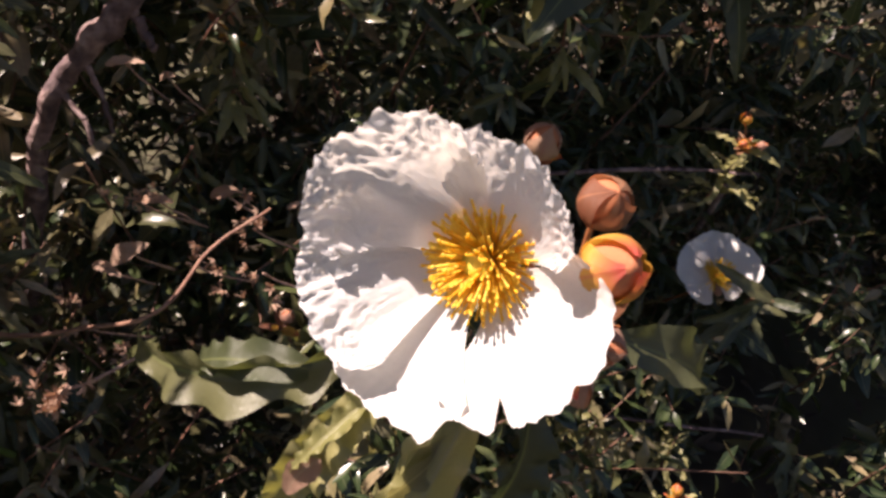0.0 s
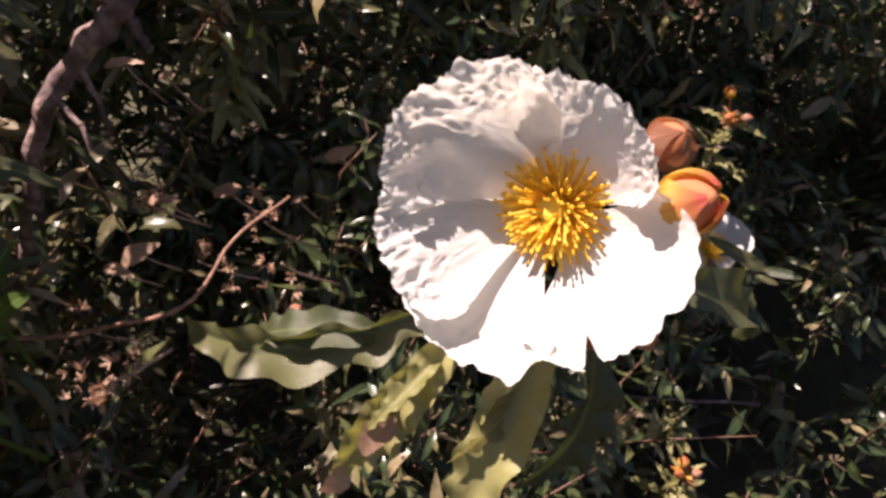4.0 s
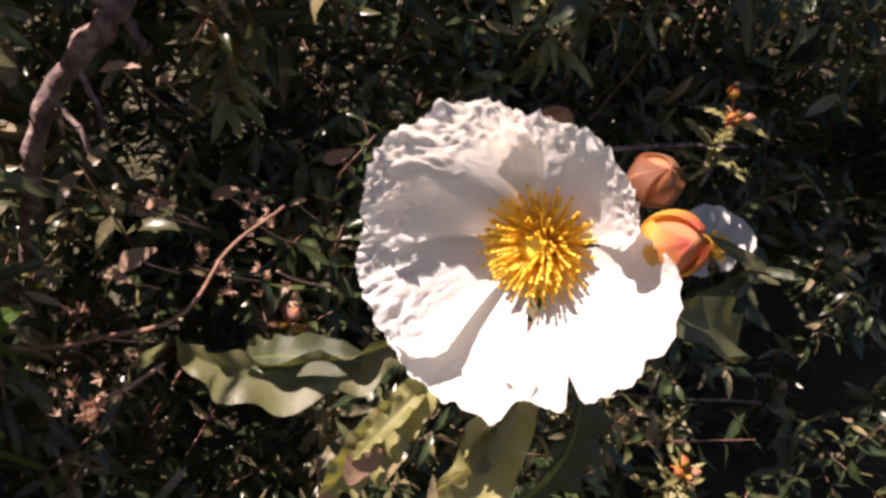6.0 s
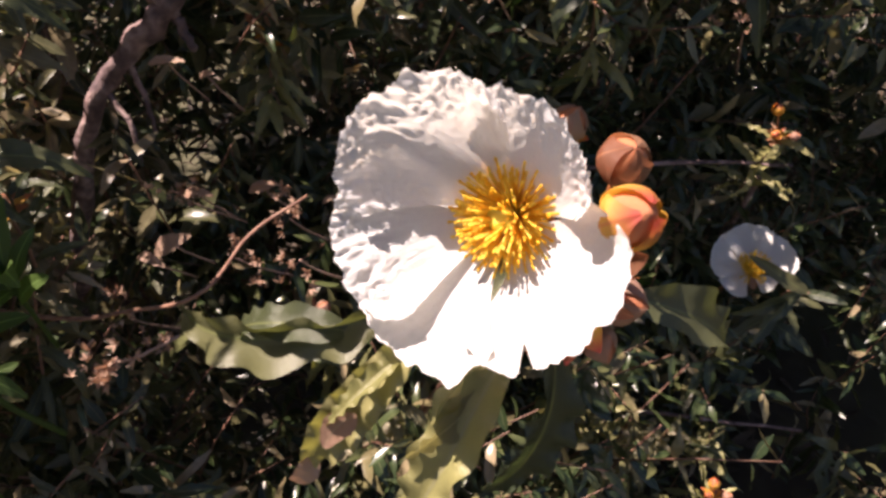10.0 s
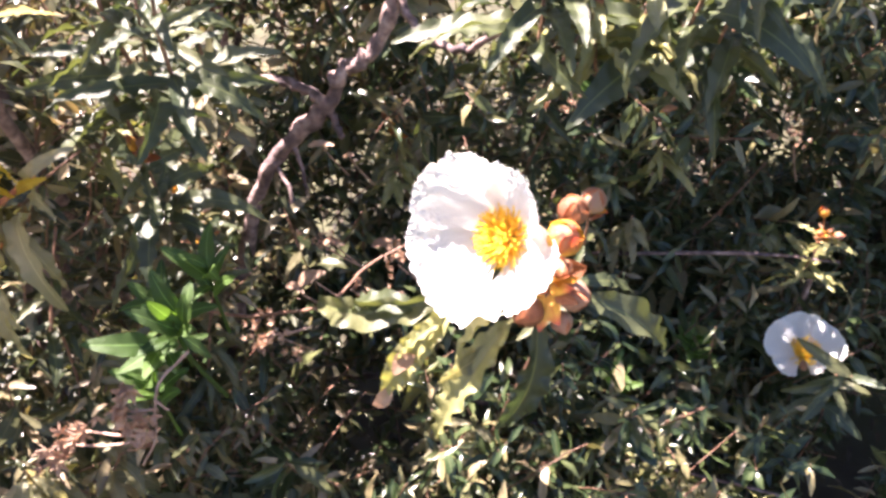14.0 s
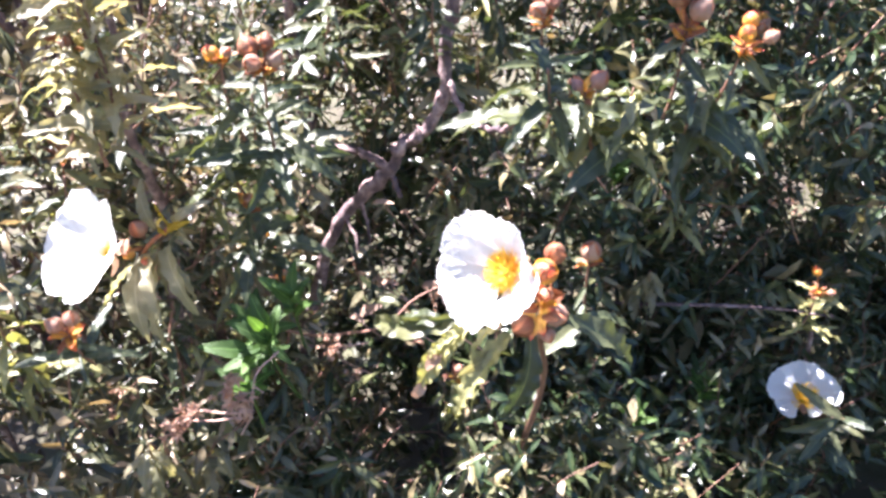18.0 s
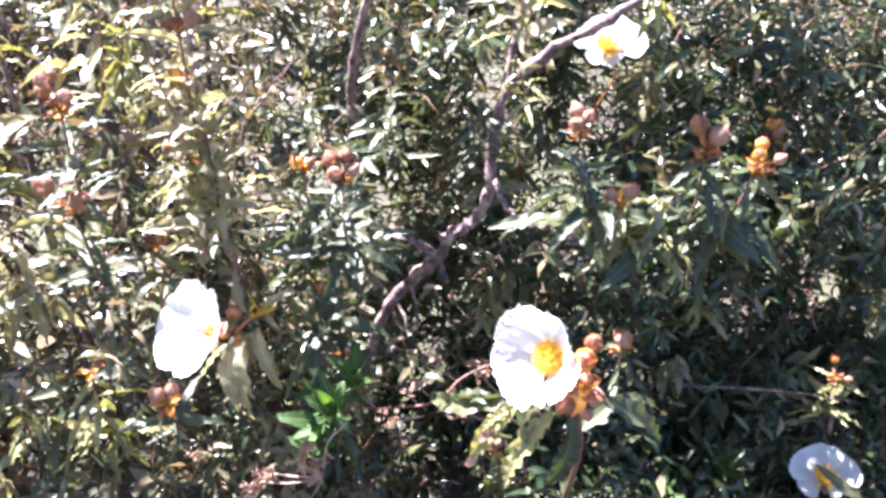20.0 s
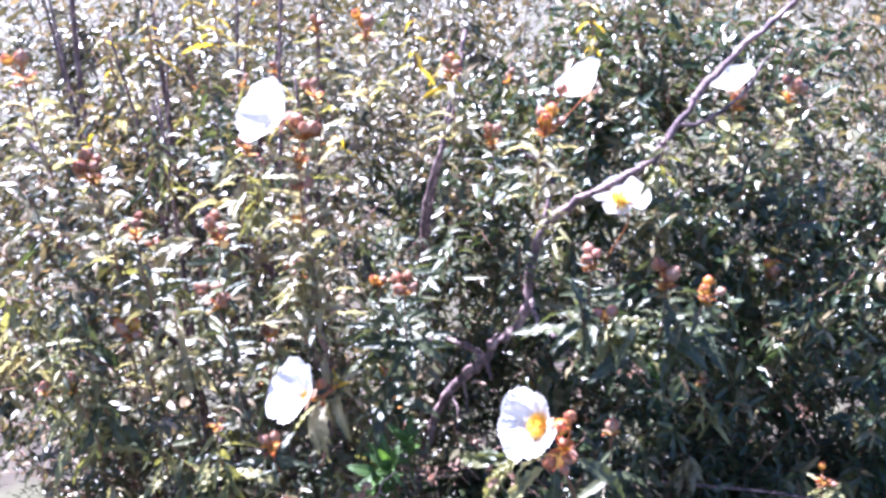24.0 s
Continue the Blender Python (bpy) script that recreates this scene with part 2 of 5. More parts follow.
def along(a, b, up, wide=1.0):
    """The pose that lays a unit sheet, pointing along x, from a to b with its face towards up."""
    a, b, up = Vector(a), Vector(b), Vector(up)
    x = b - a
    size = x.length
    x = x / size
    z = (up - x * up.dot(x)).normalized()
    y = z.cross(x)
    m = Matrix.Identity(4)
    for c, (v, k) in enumerate(((x, size), (y, size * wide), (z, size))):
        for r in range(3):
            m[r][c] = v[r] * k
    m.translation = a
    return m


def facing(place, axis, spin=0.0, size=1.0, right=(1, 0, 0)):
    """The pose of a thing at place, its z along axis and its x as near to right as can be."""
    z = Vector(axis).normalized()
    x = Vector(right)
    x = (x - z * x.dot(z)).normalized()
    y = z.cross(x)
    m = Matrix((x, y, z)).transposed().to_4x4()
    m.translation = place
    return m @ Matrix.Rotation(radians(spin), 4, "Z") @ Matrix.Scale(size, 4)


# ---- leaf, bud, flower shapes ----
def leaf_points(m, n, width, waves, wave, fold, droop, twist, seed):
    """A lance-shaped leaf, one unit long, with wavy margins."""
    rng = np.random.default_rng(seed)
    s = np.linspace(0, 1, m)[:, None]
    t = np.linspace(-1, 1, n)[None, :]
    w = width * np.clip(np.sin(np.pi * np.clip(s, 0, 1) ** 0.85), 0, 1) ** 0.75 + 0.012
    w = w * (1 + 0.08 * np.sin(9 * s + rng.uniform(0, 6)))
    ph = rng.uniform(0, 6.28, 2)
    side_phase = np.where(t > 0, ph[0], ph[1])
    jitter = 1.1 * np.sin(5.1 * s + rng.uniform(0, 6)) + 0.7 * np.sin(11.3 * s + rng.uniform(0, 6))
    ripple = np.sin(2 * np.pi * waves * s + side_phase + jitter) * np.abs(t) ** 2.4 * wave * np.sin(np.pi * s) ** 0.5
    y = t * w * (1 - 0.03 * np.cos(2 * np.pi * waves * s + side_phase + jitter) * np.abs(t))
    z = ripple + fold * np.abs(t) * w
    ang = twist * s
    y2, z2 = y * np.cos(ang) - z * np.sin(ang), y * np.sin(ang) + z * np.cos(ang)
    bend = droop * s
    x = np.where(np.abs(droop) > 1e-4, np.sin(bend) / (droop if abs(droop) > 1e-4 else 1), s)
    zc = -(1 - np.cos(bend)) / (droop if abs(droop) > 1e-4 else 1)
    x = x + 0.35 * z2 * np.sin(bend)
    y2 = y2 + 0.04 * np.sin(3 * s + rng.uniform(0, 6))
    z2 = zc + z2 * np.cos(bend)
    pts = np.stack(np.broadcast_arrays(x, y2, z2), -1)
    pts = pts - pts[0].mean(0)
    end = pts[-1].mean(0)
    reach, rise = math.hypot(end[0], end[1]), end[2]
    for turn, (i, j) in ((math.atan2(end[1], end[0]), (0, 1)), (math.atan2(rise, reach), (0, 2))):
        c, q = math.cos(turn), math.sin(turn)
        a, b = pts[..., i].copy(), pts[..., j].copy()
        pts[..., i], pts[..., j] = a * c + b * q, b * c - a * q
    return pts / np.linalg.norm(end)


LEAF_SETS = {}
for mat, key in ((M_LEAF, "green"), (M_LEAF_PALE, "olive"), (M_LEAF_LIME, "lime"), (M_LEAF_DRY, "dry"), (M_LEAF_CREAM_LIT, "cream"), (M_LEAF_YELLOW_LIT, "yellow")):
    LEAF_SETS[key] = [grid_mesh("leaf_" + key, leaf_points(17, 5, 0.088 + 0.014 * (k % 3), 4 + k % 3, (0.036 if key == "olive" else 0.022) + 0.010 * (k % 2), 0.40 - 0.2 * (k % 2), (0.5, 0.9, 0.3, 1.3, 0.1, 0.7)[k], 0.5 * (k - 2.5) / 2, 10 + k), mat) for k in range(6)]
LEAF_SETS["curl"] = [grid_mesh("leaf_curled", leaf_points(60, 9, 0.102 + 0.012 * (k % 2), 5 + k % 3, 0.044, 0.70 - 0.25 * (k % 2), (1.3, 0.9, 1.5, 1.0, 1.2, 1.4)[k], (1.1, -1.0, 0.7, 1.3, -0.8, 0.9)[k], 60 + k), M_LEAF_PALE) for k in range(6)]
LEAF_SETS["hang"] = [grid_mesh("leaf_hanging", leaf_points(27, 5, 0.098 + 0.012 * (k % 2), 5 + k % 2, 0.034, 0.5 - 0.25 * (k % 2), (1.3, 0.9, 1.5, 1.0, 1.2, 1.4)[k], (1.1, -1.0, 0.7, 1.3, -0.8, 0.9)[k], 60 + k), M_LEAF) for k in range(6)]
LEAF_SETS["cream"] = [grid_mesh("leaf_cream", leaf_points(23, 5, 0.115 + 0.015 * (k % 2), 4 + k % 2, 0.04, 0.5 - 0.25 * (k % 2), (1.6, 1.2, 1.9, 1.4, 0.9, 1.7)[k], (1.2, -1.1, 0.8, 1.4, -0.9, 1.0)[k], 160 + k), M_LEAF_CREAM_LIT) for k in range(6)]
# shaded copy of the curled leaves: shade put into a darker material
LEAF_SETS["wavy"] = []
for me in LEAF_SETS["curl"]:
    dark = me.copy()
    dark.name = "leaf_wavy"
    dark.materials[0] = M_LEAF
    LEAF_SETS["wavy"].append(dark)
LIME_BROAD = [grid_mesh("leaf_lime_broad", leaf_points(16, 7, 0.13, 2, 0.012, 0.2, 0.5 + 0.2 * k, 0.1, 40 + k), M_LEAF_LIME) for k in range(3)]


def sepal_points(turn, lift, tip, m=12, n=11, half=1.25):
    """One sepal wrapped round an egg one unit long, its edge lifted a little."""
    s = np.linspace(0.0, 1.0, m)[:, None]
    t = np.linspace(-1, 1, n)[None, :]
    rad = 0.42 * np.sin(np.pi * np.clip(0.03 + s * (0.97 - 0.05 * tip), 0, 1) ** 0.9) ** 0.8 + 0.012
    lam = turn + t * half * (1 - 0.72 * s ** 2.2)
    rad = rad * (1 + lift * (0.03 + 0.07 * np.clip(t, 0, 1) ** 2 + 0.10 * tip * s ** 3))
    rad = rad + 0.008 * np.sin(5 * t + 3 * s)
    x, y, z = rad * np.cos(lam), rad * np.sin(lam), s * 1.02 + 0 * t
    return np.stack(np.broadcast_arrays(x, y, z), -1)


def egg_mesh(name, mat, m=12, n=12, a=0.38):
    s = np.linspace(0, 1, m)
    v, f = [], []
    for i in range(m):
        rad = a * math.sin(math.pi * (0.02 + 0.96 * s[i]) ** 0.9) ** 0.8
        for k in range(n):
            v.append((rad * math.cos(2 * math.pi * k / n), rad * math.sin(2 * math.pi * k / n), s[i]))
    for i in range(m - 1):
        for k in range(n):
            f.append((i * n + k, i * n + (k + 1) % n, (i + 1) * n + (k + 1) % n, (i + 1) * n + k))
    f.append(tuple(range(n))[::-1])
    f.append(tuple(range((m - 1) * n, m * n)))
    return mesh_of(name, v, f, mat)


EGG = egg_mesh("bud_core", M_BUD)
SEPALS = {key: [grid_mesh("sepal_" + key, sepal_points(2.09 * k, 1.0, op), mat) for k in range(3)]
          for key, mat, op in (("red", M_SEPAL, 0.1), ("gold", M_SEPAL_GOLD, 1.2), ("pink", M_SEPAL_PINK, 0.0))}


def add_bud(parent, place, axis, size, key="red", spin=0.0, label=""):
    """A plump bud, size long, in three overlapping sepals."""
    b = part("bud", EGG, parent, facing(place, axis, spin, size), label)
    for me in SEPALS[key]:
        part("sepal", me, b)
    return b


def petal_points(phi, length, open_angle, half, seed, m, n, crease=1.0, base_angle=80.0, notch=None, wave=0.0, neck=0.8, tilt=0.0):
    """A crumpled petal at the turn phi; tilt: how many degrees more its second edge opens than its middle."""
    s = np.linspace(0.0, 1.0, m)
    a = np.linspace(-1, 1, n)
    ds = 1.0 / (m - 1)
    pts = np.zeros((m, n, 3))
    for j, av in enumerate(a):
        psi = np.radians(base_angle + (open_angle + tilt * av - base_angle) * s ** 0.7)
        rr = np.concatenate([[0], np.cumsum(np.sin(0.5 * (psi[1:] + psi[:-1])) * ds)])
        zz = np.concatenate([[0], np.cumsum(np.cos(0.5 * (psi[1:] + psi[:-1])) * ds)])
        edge = 1 - 0.13 * abs(av) ** 3 - 0.10 * av ** 8
        edge += 0.035 * noise.noise(Vector((av * 3.1, seed, 0))) + 0.030 * noise.noise(Vector((av * 9.0, seed + 5, 0))) + 0.014 * noise.noise(Vector((av * 26.0, seed + 9, 0)))
        for a0, deep, wid in (notch or ()):
            edge -= deep * math.exp(-((av - a0) / wid) ** 2)
        for i, sv in enumerate(s):
            g = sv ** 1.4
            rough = min(1.0, max(0.0, (sv - 0.28) / 0.5))
            w1 = noise.noise(Vector((av * 2.2 + seed * 3.7, sv * 1.6, seed)))
            w2 = noise.noise(Vector((av * 4.0, sv * 3.0, seed + 11)))
            q = Vector((av * 3.4 + 1.8 * w1 + 0.8 * w2 + seed, sv * 2.6 + 1.6 * w2, seed * 2.0))
            r1 = 1 - 2.4 * abs(noise.noise(q))
            q2 = Vector((av * 8.0 + 2.5 * w2 + seed, sv * 6.0 + 2.5 * w1, seed * 3.0))
            r2 = 1 - 2.4 * abs(noise.noise(q2))
            r3 = 1 - 2.2 * abs(noise.noise(Vector((av * 19.0 + 3 * w1, sv * 15.0 + 3 * w2, seed * 5.0))))
            lift = sv ** 2.4 * (0.15 + 0.85 * rough) * (0.0005 * r1 + 0.0006 * r2 + 0.0007 * r3) * crease + 0.0030 * g * w1
            lift += wave * g * math.sin(3.0 * av + seed)
            e = edge if sv > 0 else 1
            r = 0.0022 + rr[i] * length * (1 + (e - 1) * sv)
            z = zz[i] * length * (1 + (e - 1) * sv)
            th = radians(phi + half * av * (neck + (1.08 - neck) * sv) + 2.0 * w1 * g)
            r -= math.cos(psi[i]) * lift
            z += math.sin(psi[i]) * lift + 0.0012 * av * min(1, 3 * sv)
            pts[i, j] = (r * math.cos(th), r * math.sin(th), z)
    return pts


def stamen_arrays(angle, turn, length, curl, sides=4, knob=0.0007):
    d = Vector((math.sin(angle) * math.cos(turn), math.sin(angle) * math.sin(turn), math.cos(angle)))
    base = Vector((d.x, d.y, 0)) * 0.0026 + Vector((0, 0, 0.001))
    line = [base + d * length * f + Vector((0, 0, curl * length * f * f)) for f in (0, 0.35, 0.7, 1.0)]
    v, f = tube_arrays(line, [0.00038, 0.00042, 0.00040, 0.00032], sides)
    o = len(v)
    tip = line[-1]
    for k in range(3):
        rad = (0.7, 1.0, 0.35)[k] * knob
        for q in range(5):
            v.append(tip + d * (k - 0.5) * knob * 1.1 + Vector((math.cos(q * 1.2566), math.sin(q * 1.2566), 0)) * rad)
    for k in range(2):
        for q in range(5):
            f.append((o + k * 5 + q, o + k * 5 + (q + 1) % 5, o + k * 5 + 5 + (q + 1) % 5, o + k * 5 + 5 + q))
    f.append((o + 10, o + 11, o + 12, o + 13, o + 14))
    f.append((o + 4, o + 3, o + 2, o + 1, o))
    return v, f


def pistil_mesh():
    v, f = tube_arrays([(0, 0, 0), (0, 0, 0.004), (0, 0, 0.0055), (0, 0, 0.0075), (0, 0, 0.0090), (0, 0, 0.0096)], [0.0020, 0.0022, 0.0036, 0.0046, 0.0038, 0.0014], 14)
    return mesh_of("pistil", v, f, M_PISTIL)


PISTIL = pistil_mesh()
CALYX = [grid_mesh("calyx_sepal", leaf_points(10, 7, 0.32, 1, 0.02, 0.3, 0.9, 0.2 * k, 70 + k), M_SEPAL_PINK) for k in range(3)]


def tuft_mesh():
    rng = np.random.default_rng(5)
    v, f = [], []
    for k in range(110):
        a, b = stamen_arrays(radians(rng.uniform(5, 68)), rng.uniform(0, 6.283), rng.uniform(0.009, 0.0135), 0.1, 3)
        f += [tuple(i + len(v) for i in q) for q in b]
        v += a
    return mesh_of("stamen_tuft", v, f, M_STAMEN)


TUFT = tuft_mesh()


def flower(place, axis, petals, label, size=1.0, stamens=None, right=(1, 0, 0), detail=26, seed=1, stalk=None, no_centre=False):
    ob = thing("rockrose_flower", facing(place, axis, 0, size, right), label, "flower", "white flowers on the shrub")
    for k, p in enumerate(petals):
        phi, length, opened, half = p[:4]
        opts = dict(p[4]) if len(p) > 4 else {}
        part("petal", grid_mesh("petal", petal_points(phi, length, opened, half, seed + 1.37 * k, detail, detail, **opts), M_PETAL), ob)
    # pistil and stamens left out where the camera's view shows none
    if not no_centre:
        part("pistil", PISTIL, ob)
    if no_centre:
        pass
    elif stamens is None:
        part("stamen_tuft", TUFT, ob, Matrix.Scale(1.45, 4))
    else:
        for k in range(stamens[1]):
            r = k / stamens[1]
            turn = k * 2.39996
            tilt = math.acos(0.96 - r * 0.72) * 180 / math.pi + 5 * math.sin(7.3 * k)
            part("stamen", stamens[0][k % len(stamens[0])], ob, pose(0, 0, 0, 0, 0, math.degrees(turn)) @ pose(0, 0, 0, 0, tilt - 35, 0))
    for k in range(3):
        c = math.radians(120 * k + 40)
        part("calyx_sepal", CALYX[k], ob, along((0.001 * math.cos(c), 0.001 * math.sin(c), -0.001), (0.018 * math.cos(c), 0.018 * math.sin(c), -0.004), (0, 0, -1)))
    if stalk is not None:
        inv = ob.matrix_basis.inverted()
        part("stalk", tube_mesh("stalk", [inv @ Vector(q) for q in stalk], 0.0011 / size, 0.0016 / size, M_STALK, 6), ob)
    return ob


HERO_STAMENS = []
for k in range(6):
    v, f = stamen_arrays(radians(35), 0.0, 0.0105 + 0.0013 * (k % 4), 0.05 + 0.12 * (k % 3), 5, 0.00055)
    HERO_STAMENS.append(mesh_of("stamen", v, f, M_STAMEN))

MAIN = Vector((0.0636, 0.1737, 0.9315))
MAIN_AXIS = (-0.482, -0.720, 0.500)
MAIN_STEM = [(0.0640, 0.1745, 0.9310), (0.075, 0.191, 0.920), (0.087, 0.184, 0.897), (0.084, 0.197, 0.877), (0.080, 0.235, 0.82), (0.074, 0.30, 0.73), (0.050, 0.38, 0.58), (0.0, 0.45, 0.36)]
flower(MAIN, MAIN_AXIS, [
    (-44.0, 0.046, 55, 56, {"notch": ((0.1, 0.05, 0.04), (-0.42, 0.20, 0.035), (0.52, 0.04, 0.05), (1.0, 0.24, 0.34)), "crease": 0.7, "base_angle": 75.8, "tilt": 8.0, "neck": 0.6}),
    (-123.0, 0.051, 55, 37, {"crease": 0.7, "neck": 0.45, "notch": ((0.25, 0.06, 0.08), (0.8, 0.08, 0.10)), "base_angle": 79.6, "tilt": -6.6}),
    (188.0, 0.0505, 41, 42, {"crease": 1.7, "base_angle": 76.0, "tilt": 5.2}),
    (125.6, 0.053, 33, 50, {"crease": 1.9, "base_angle": 71.7, "tilt": 7.8}),
    (56.4, 0.042, 41.6, 50, {"crease": 1.4, "base_angle": 73.8, "tilt": 6.7, "neck": 1.05}),
], "large white rockrose flower with crumpled petals and yellow stamens", 1.0, (HERO_STAMENS, 299), (0.997, 0.01, 0.08), 84, 3, MAIN_STEM[:3])


def plain_petals(opened, length=0.042, turn=0.0, wobble=6, base=80.0):
    return [(72 * k + turn, length * (1 + 0.04 * math.sin(5 * k + turn)), opened + wobble * math.sin(3 * k + turn), 46, {"base_angle": base}) for k in range(5)]


flower((-0.227, 0.112, 0.930), (-0.34, -0.72, 0.60), plain_petals(46, 0.050, 20, 5, 66.0), "white rockrose flower in full sun beside orange bud stalks", 1.0, None, (1, 0, 0), 34, 21, [(-0.226, 0.113, 0.929), (-0.224, 0.128, 0.922), (-0.230, 0.147, 0.911)], True)
flower((-0.295, 0.189, 1.260), (-0.20, -0.82, 0.52), plain_petals(40, 0.052, 50, 5, 64.0), "white rockrose flower high on a leafy shoot", 1.0, None, (1, 0, 0), 30, 31, [(-0.294, 0.190, 1.259), (-0.285, 0.205, 1.24), (-0.272, 0.205, 1.215)], True)
flower((0.012, 0.652, 1.068), (0.10, -0.66, 0.74), [(95, 0.048, 74, 40), (150, 0.045, 74, 40), (30, 0.048, 74, 42), (215, 0.026, 80, 42), (-60, 0.022, 82, 44)], "shaded white flower with a yellow centre behind a bare branch", 1.0, None, (1, 0, 0), 28, 41, [(0.012, 0.652, 1.068), (0.02, 0.68, 1.03), (-0.02, 0.70, 0.95)])
flower((0.026, 0.410, 1.280), (-0.45, -0.45, 0.76), plain_petals(44, 0.042, 10, 5, 60.0), "white rockrose flower behind a red bud on a shoot tip", 1.0, None, (1, 0, 0), 28, 51, [(0.026, 0.410, 1.280), (0.012, 0.405, 1.262), (-0.010, 0.392, 1.235)], True)
flower((0.150, 0.800, 1.240), (-0.25, -0.40, 0.88), plain_petals(46, 0.040, 33, 5, 62.0), "white rockrose flower at the back of the shrub", 1.0, None, (1, 0, 0), 26, 61, [(0.150, 0.80, 1.24), (0.15, 0.82, 1.21), (0.14, 0.84, 1.10)], True)
flower((0.384, 0.658, 0.460), (-0.05, -0.42, 0.90), [(95, 0.050, 62, 42), (35, 0.048, 66, 40), (158, 0.050, 60, 42), (218, 0.036, 80, 34), (-40, 0.026, 84, 26)], "low white flower partly hidden by a dark leaf", 1.06, None, (1, 0, 0), 32, 71, [(0.384, 0.658, 0.460), (0.387, 0.677, 0.43), (0.37, 0.74, 0.33)])

# ---- buds and leaves round the main flower ----
cluster = thing("rockrose_shoot", Matrix.Translation(MAIN_STEM[2]), "shoot with red and gold buds and curled olive leaves", "plant shoot", "leafy shoots of the shrub")
C = Vector(MAIN_STEM[2])
part("stem", tube_mesh("stem", [Vector(p) - C for p in MAIN_STEM[2:]], 0.0018, 0.004, M_STEM, 8), cluster)
for place, axis, size, key, spin, lab in (
        ((0.0937, 0.1844, 0.9466), (0.1, -0.50, 0.85), 0.0176, "red", 60, "plump red-brown bud with a split seam"),
        ((0.0921, 0.1575, 0.9480), (0.25, -0.6, 0.75), 0.0196, "gold", 200, "golden bud opening at its red tip"),
        ((0.1004, 0.1737, 0.9011), (0.75, -0.5, 0.25), 0.0190, "pink", 90, ""),
        ((0.0779, 0.1633, 0.8938), (-0.5, -0.65, -0.1), 0.0185, "red", 10, ""),
        ((0.0960, 0.1660, 0.8880), (0.4, -0.65, -0.5), 0.0130, "pink", 120, ""),
        ((0.0930, 0.1650, 0.9240), (0.1, -0.8, 0.2), 0.0110, "red", 0, "")):
    a = Vector(place)
    ax = Vector(axis).normalized()
    a0 = a - ax * size * 0.5
    add_bud(cluster, a0 - C, axis, size, key, spin, lab)
    part("bud_stalk", tube_mesh("bud_stalk", [Vector((0, 0, 0)), (a0 - C) * 0.5 + Vector((0.002, 0.002, -0.002)), a0 - C], 0.0010, 0.0009, M_STALK, 6, 8), cluster)
for k, (p, q, up, key, wide) in enumerate((
        ((0.034, 0.182, 0.882), (-0.064, 0.220, 0.828), (0.12, -0.95, 0.14), "wavy", 0.60),
        ((0.042, 0.166, 0.888), (-0.002, 0.157, 0.817), (-0.5, -0.7, 0.5), "curl", 0.80),
        ((0.068, 0.168, 0.880), (0.0362, 0.1346, 0.8157), (-0.2, -0.8, 0.5), "curl", 0.95),
        ((0.082, 0.170, 0.884), (0.066, 0.160, 0.803), (0.7, -0.6, 0.3), "wavy", 0.8),
        ((0.1050, 0.180, 0.896), (0.1556, 0.210, 0.836), (0.4, -0.6, 0.6), "hang", 1.0),
        ((0.016, 0.176, 0.872), (-0.034, 0.198, 0.840), (0, -0.6, 0.8), "hang", 0.9),
        ((0.076, 0.170, 0.898), (0.045, 0.140, 0.874), (-0.2, -0.6, 0.8), "curl", 0.9),
        ((0.062, 0.160, 0.872), (0.036, 0.138, 0.856), (0.4, -0.5, 0.8), "cream", 0.9),
        ((0.036, 0.166, 0.878), (0.010, 0.148, 0.856), (0.2, -0.3, 0.9), "curl", 0.7),
        ((0.004, 0.156, 0.826), (-0.006, 0.154, 0.810), (0.2, -0.8, 0.4), "dry", 2.2),
        ((0.020, 0.150, 0.862), (0.010, 0.144, 0.850), (0.1, -0.8, 0.5), "dry", 2.6))):
    part("leaf", LEAF_SETS[key][k % 6], cluster, along(Vector(p) - C, Vector(q) - C, up, wide))


BRACT = [grid_mesh("bract", leaf_points(10, 5, 0.16 + 0.05 * k, 1, 0.03, 0.5, 0.6 - 0.5 * k, 0.2, 80 + k), M_SEPAL_GOLD) for k in range(3)]
BRACT_RED = [grid_mesh("bract_red", leaf_points(10, 5, 0.14 + 0.05 * k, 1, 0.03, 0.5, 0.6 - 0.5 * k, 0.2, 84 + k), M_SEPAL) for k in range(3)]
for k, (p, q) in enumerate((((0.087, 0.175, 0.904), (0.099, 0.163, 0.914)), ((0.089, 0.174, 0.908), (0.088, 0.160, 0.924)), ((0.085, 0.172, 0.900), (0.072, 0.160, 0.897)), ((0.089, 0.174, 0.902), (0.103, 0.163, 0.905)), ((0.087, 0.172, 0.900), (0.095, 0.159, 0.892)), ((0.091, 0.178, 0.911), (0.104, 0.171, 0.923)), ((0.087, 0.172, 0.898), (0.085, 0.157, 0.887)), ((0.091, 0.176, 0.915), (0.083, 0.163, 0.930)), ((0.090, 0.172, 0.910), (0.098, 0.158, 0.926)), ((0.086, 0.173, 0.906), (0.078, 0.159, 0.910)))):
    part("bract", BRACT_RED[k % 3] if k % 2 else BRACT[k % 3], cluster, along(Vector(p) - C, Vector(q) - C, (0.1 * (k - 4), -0.8, 0.5), 1.3))

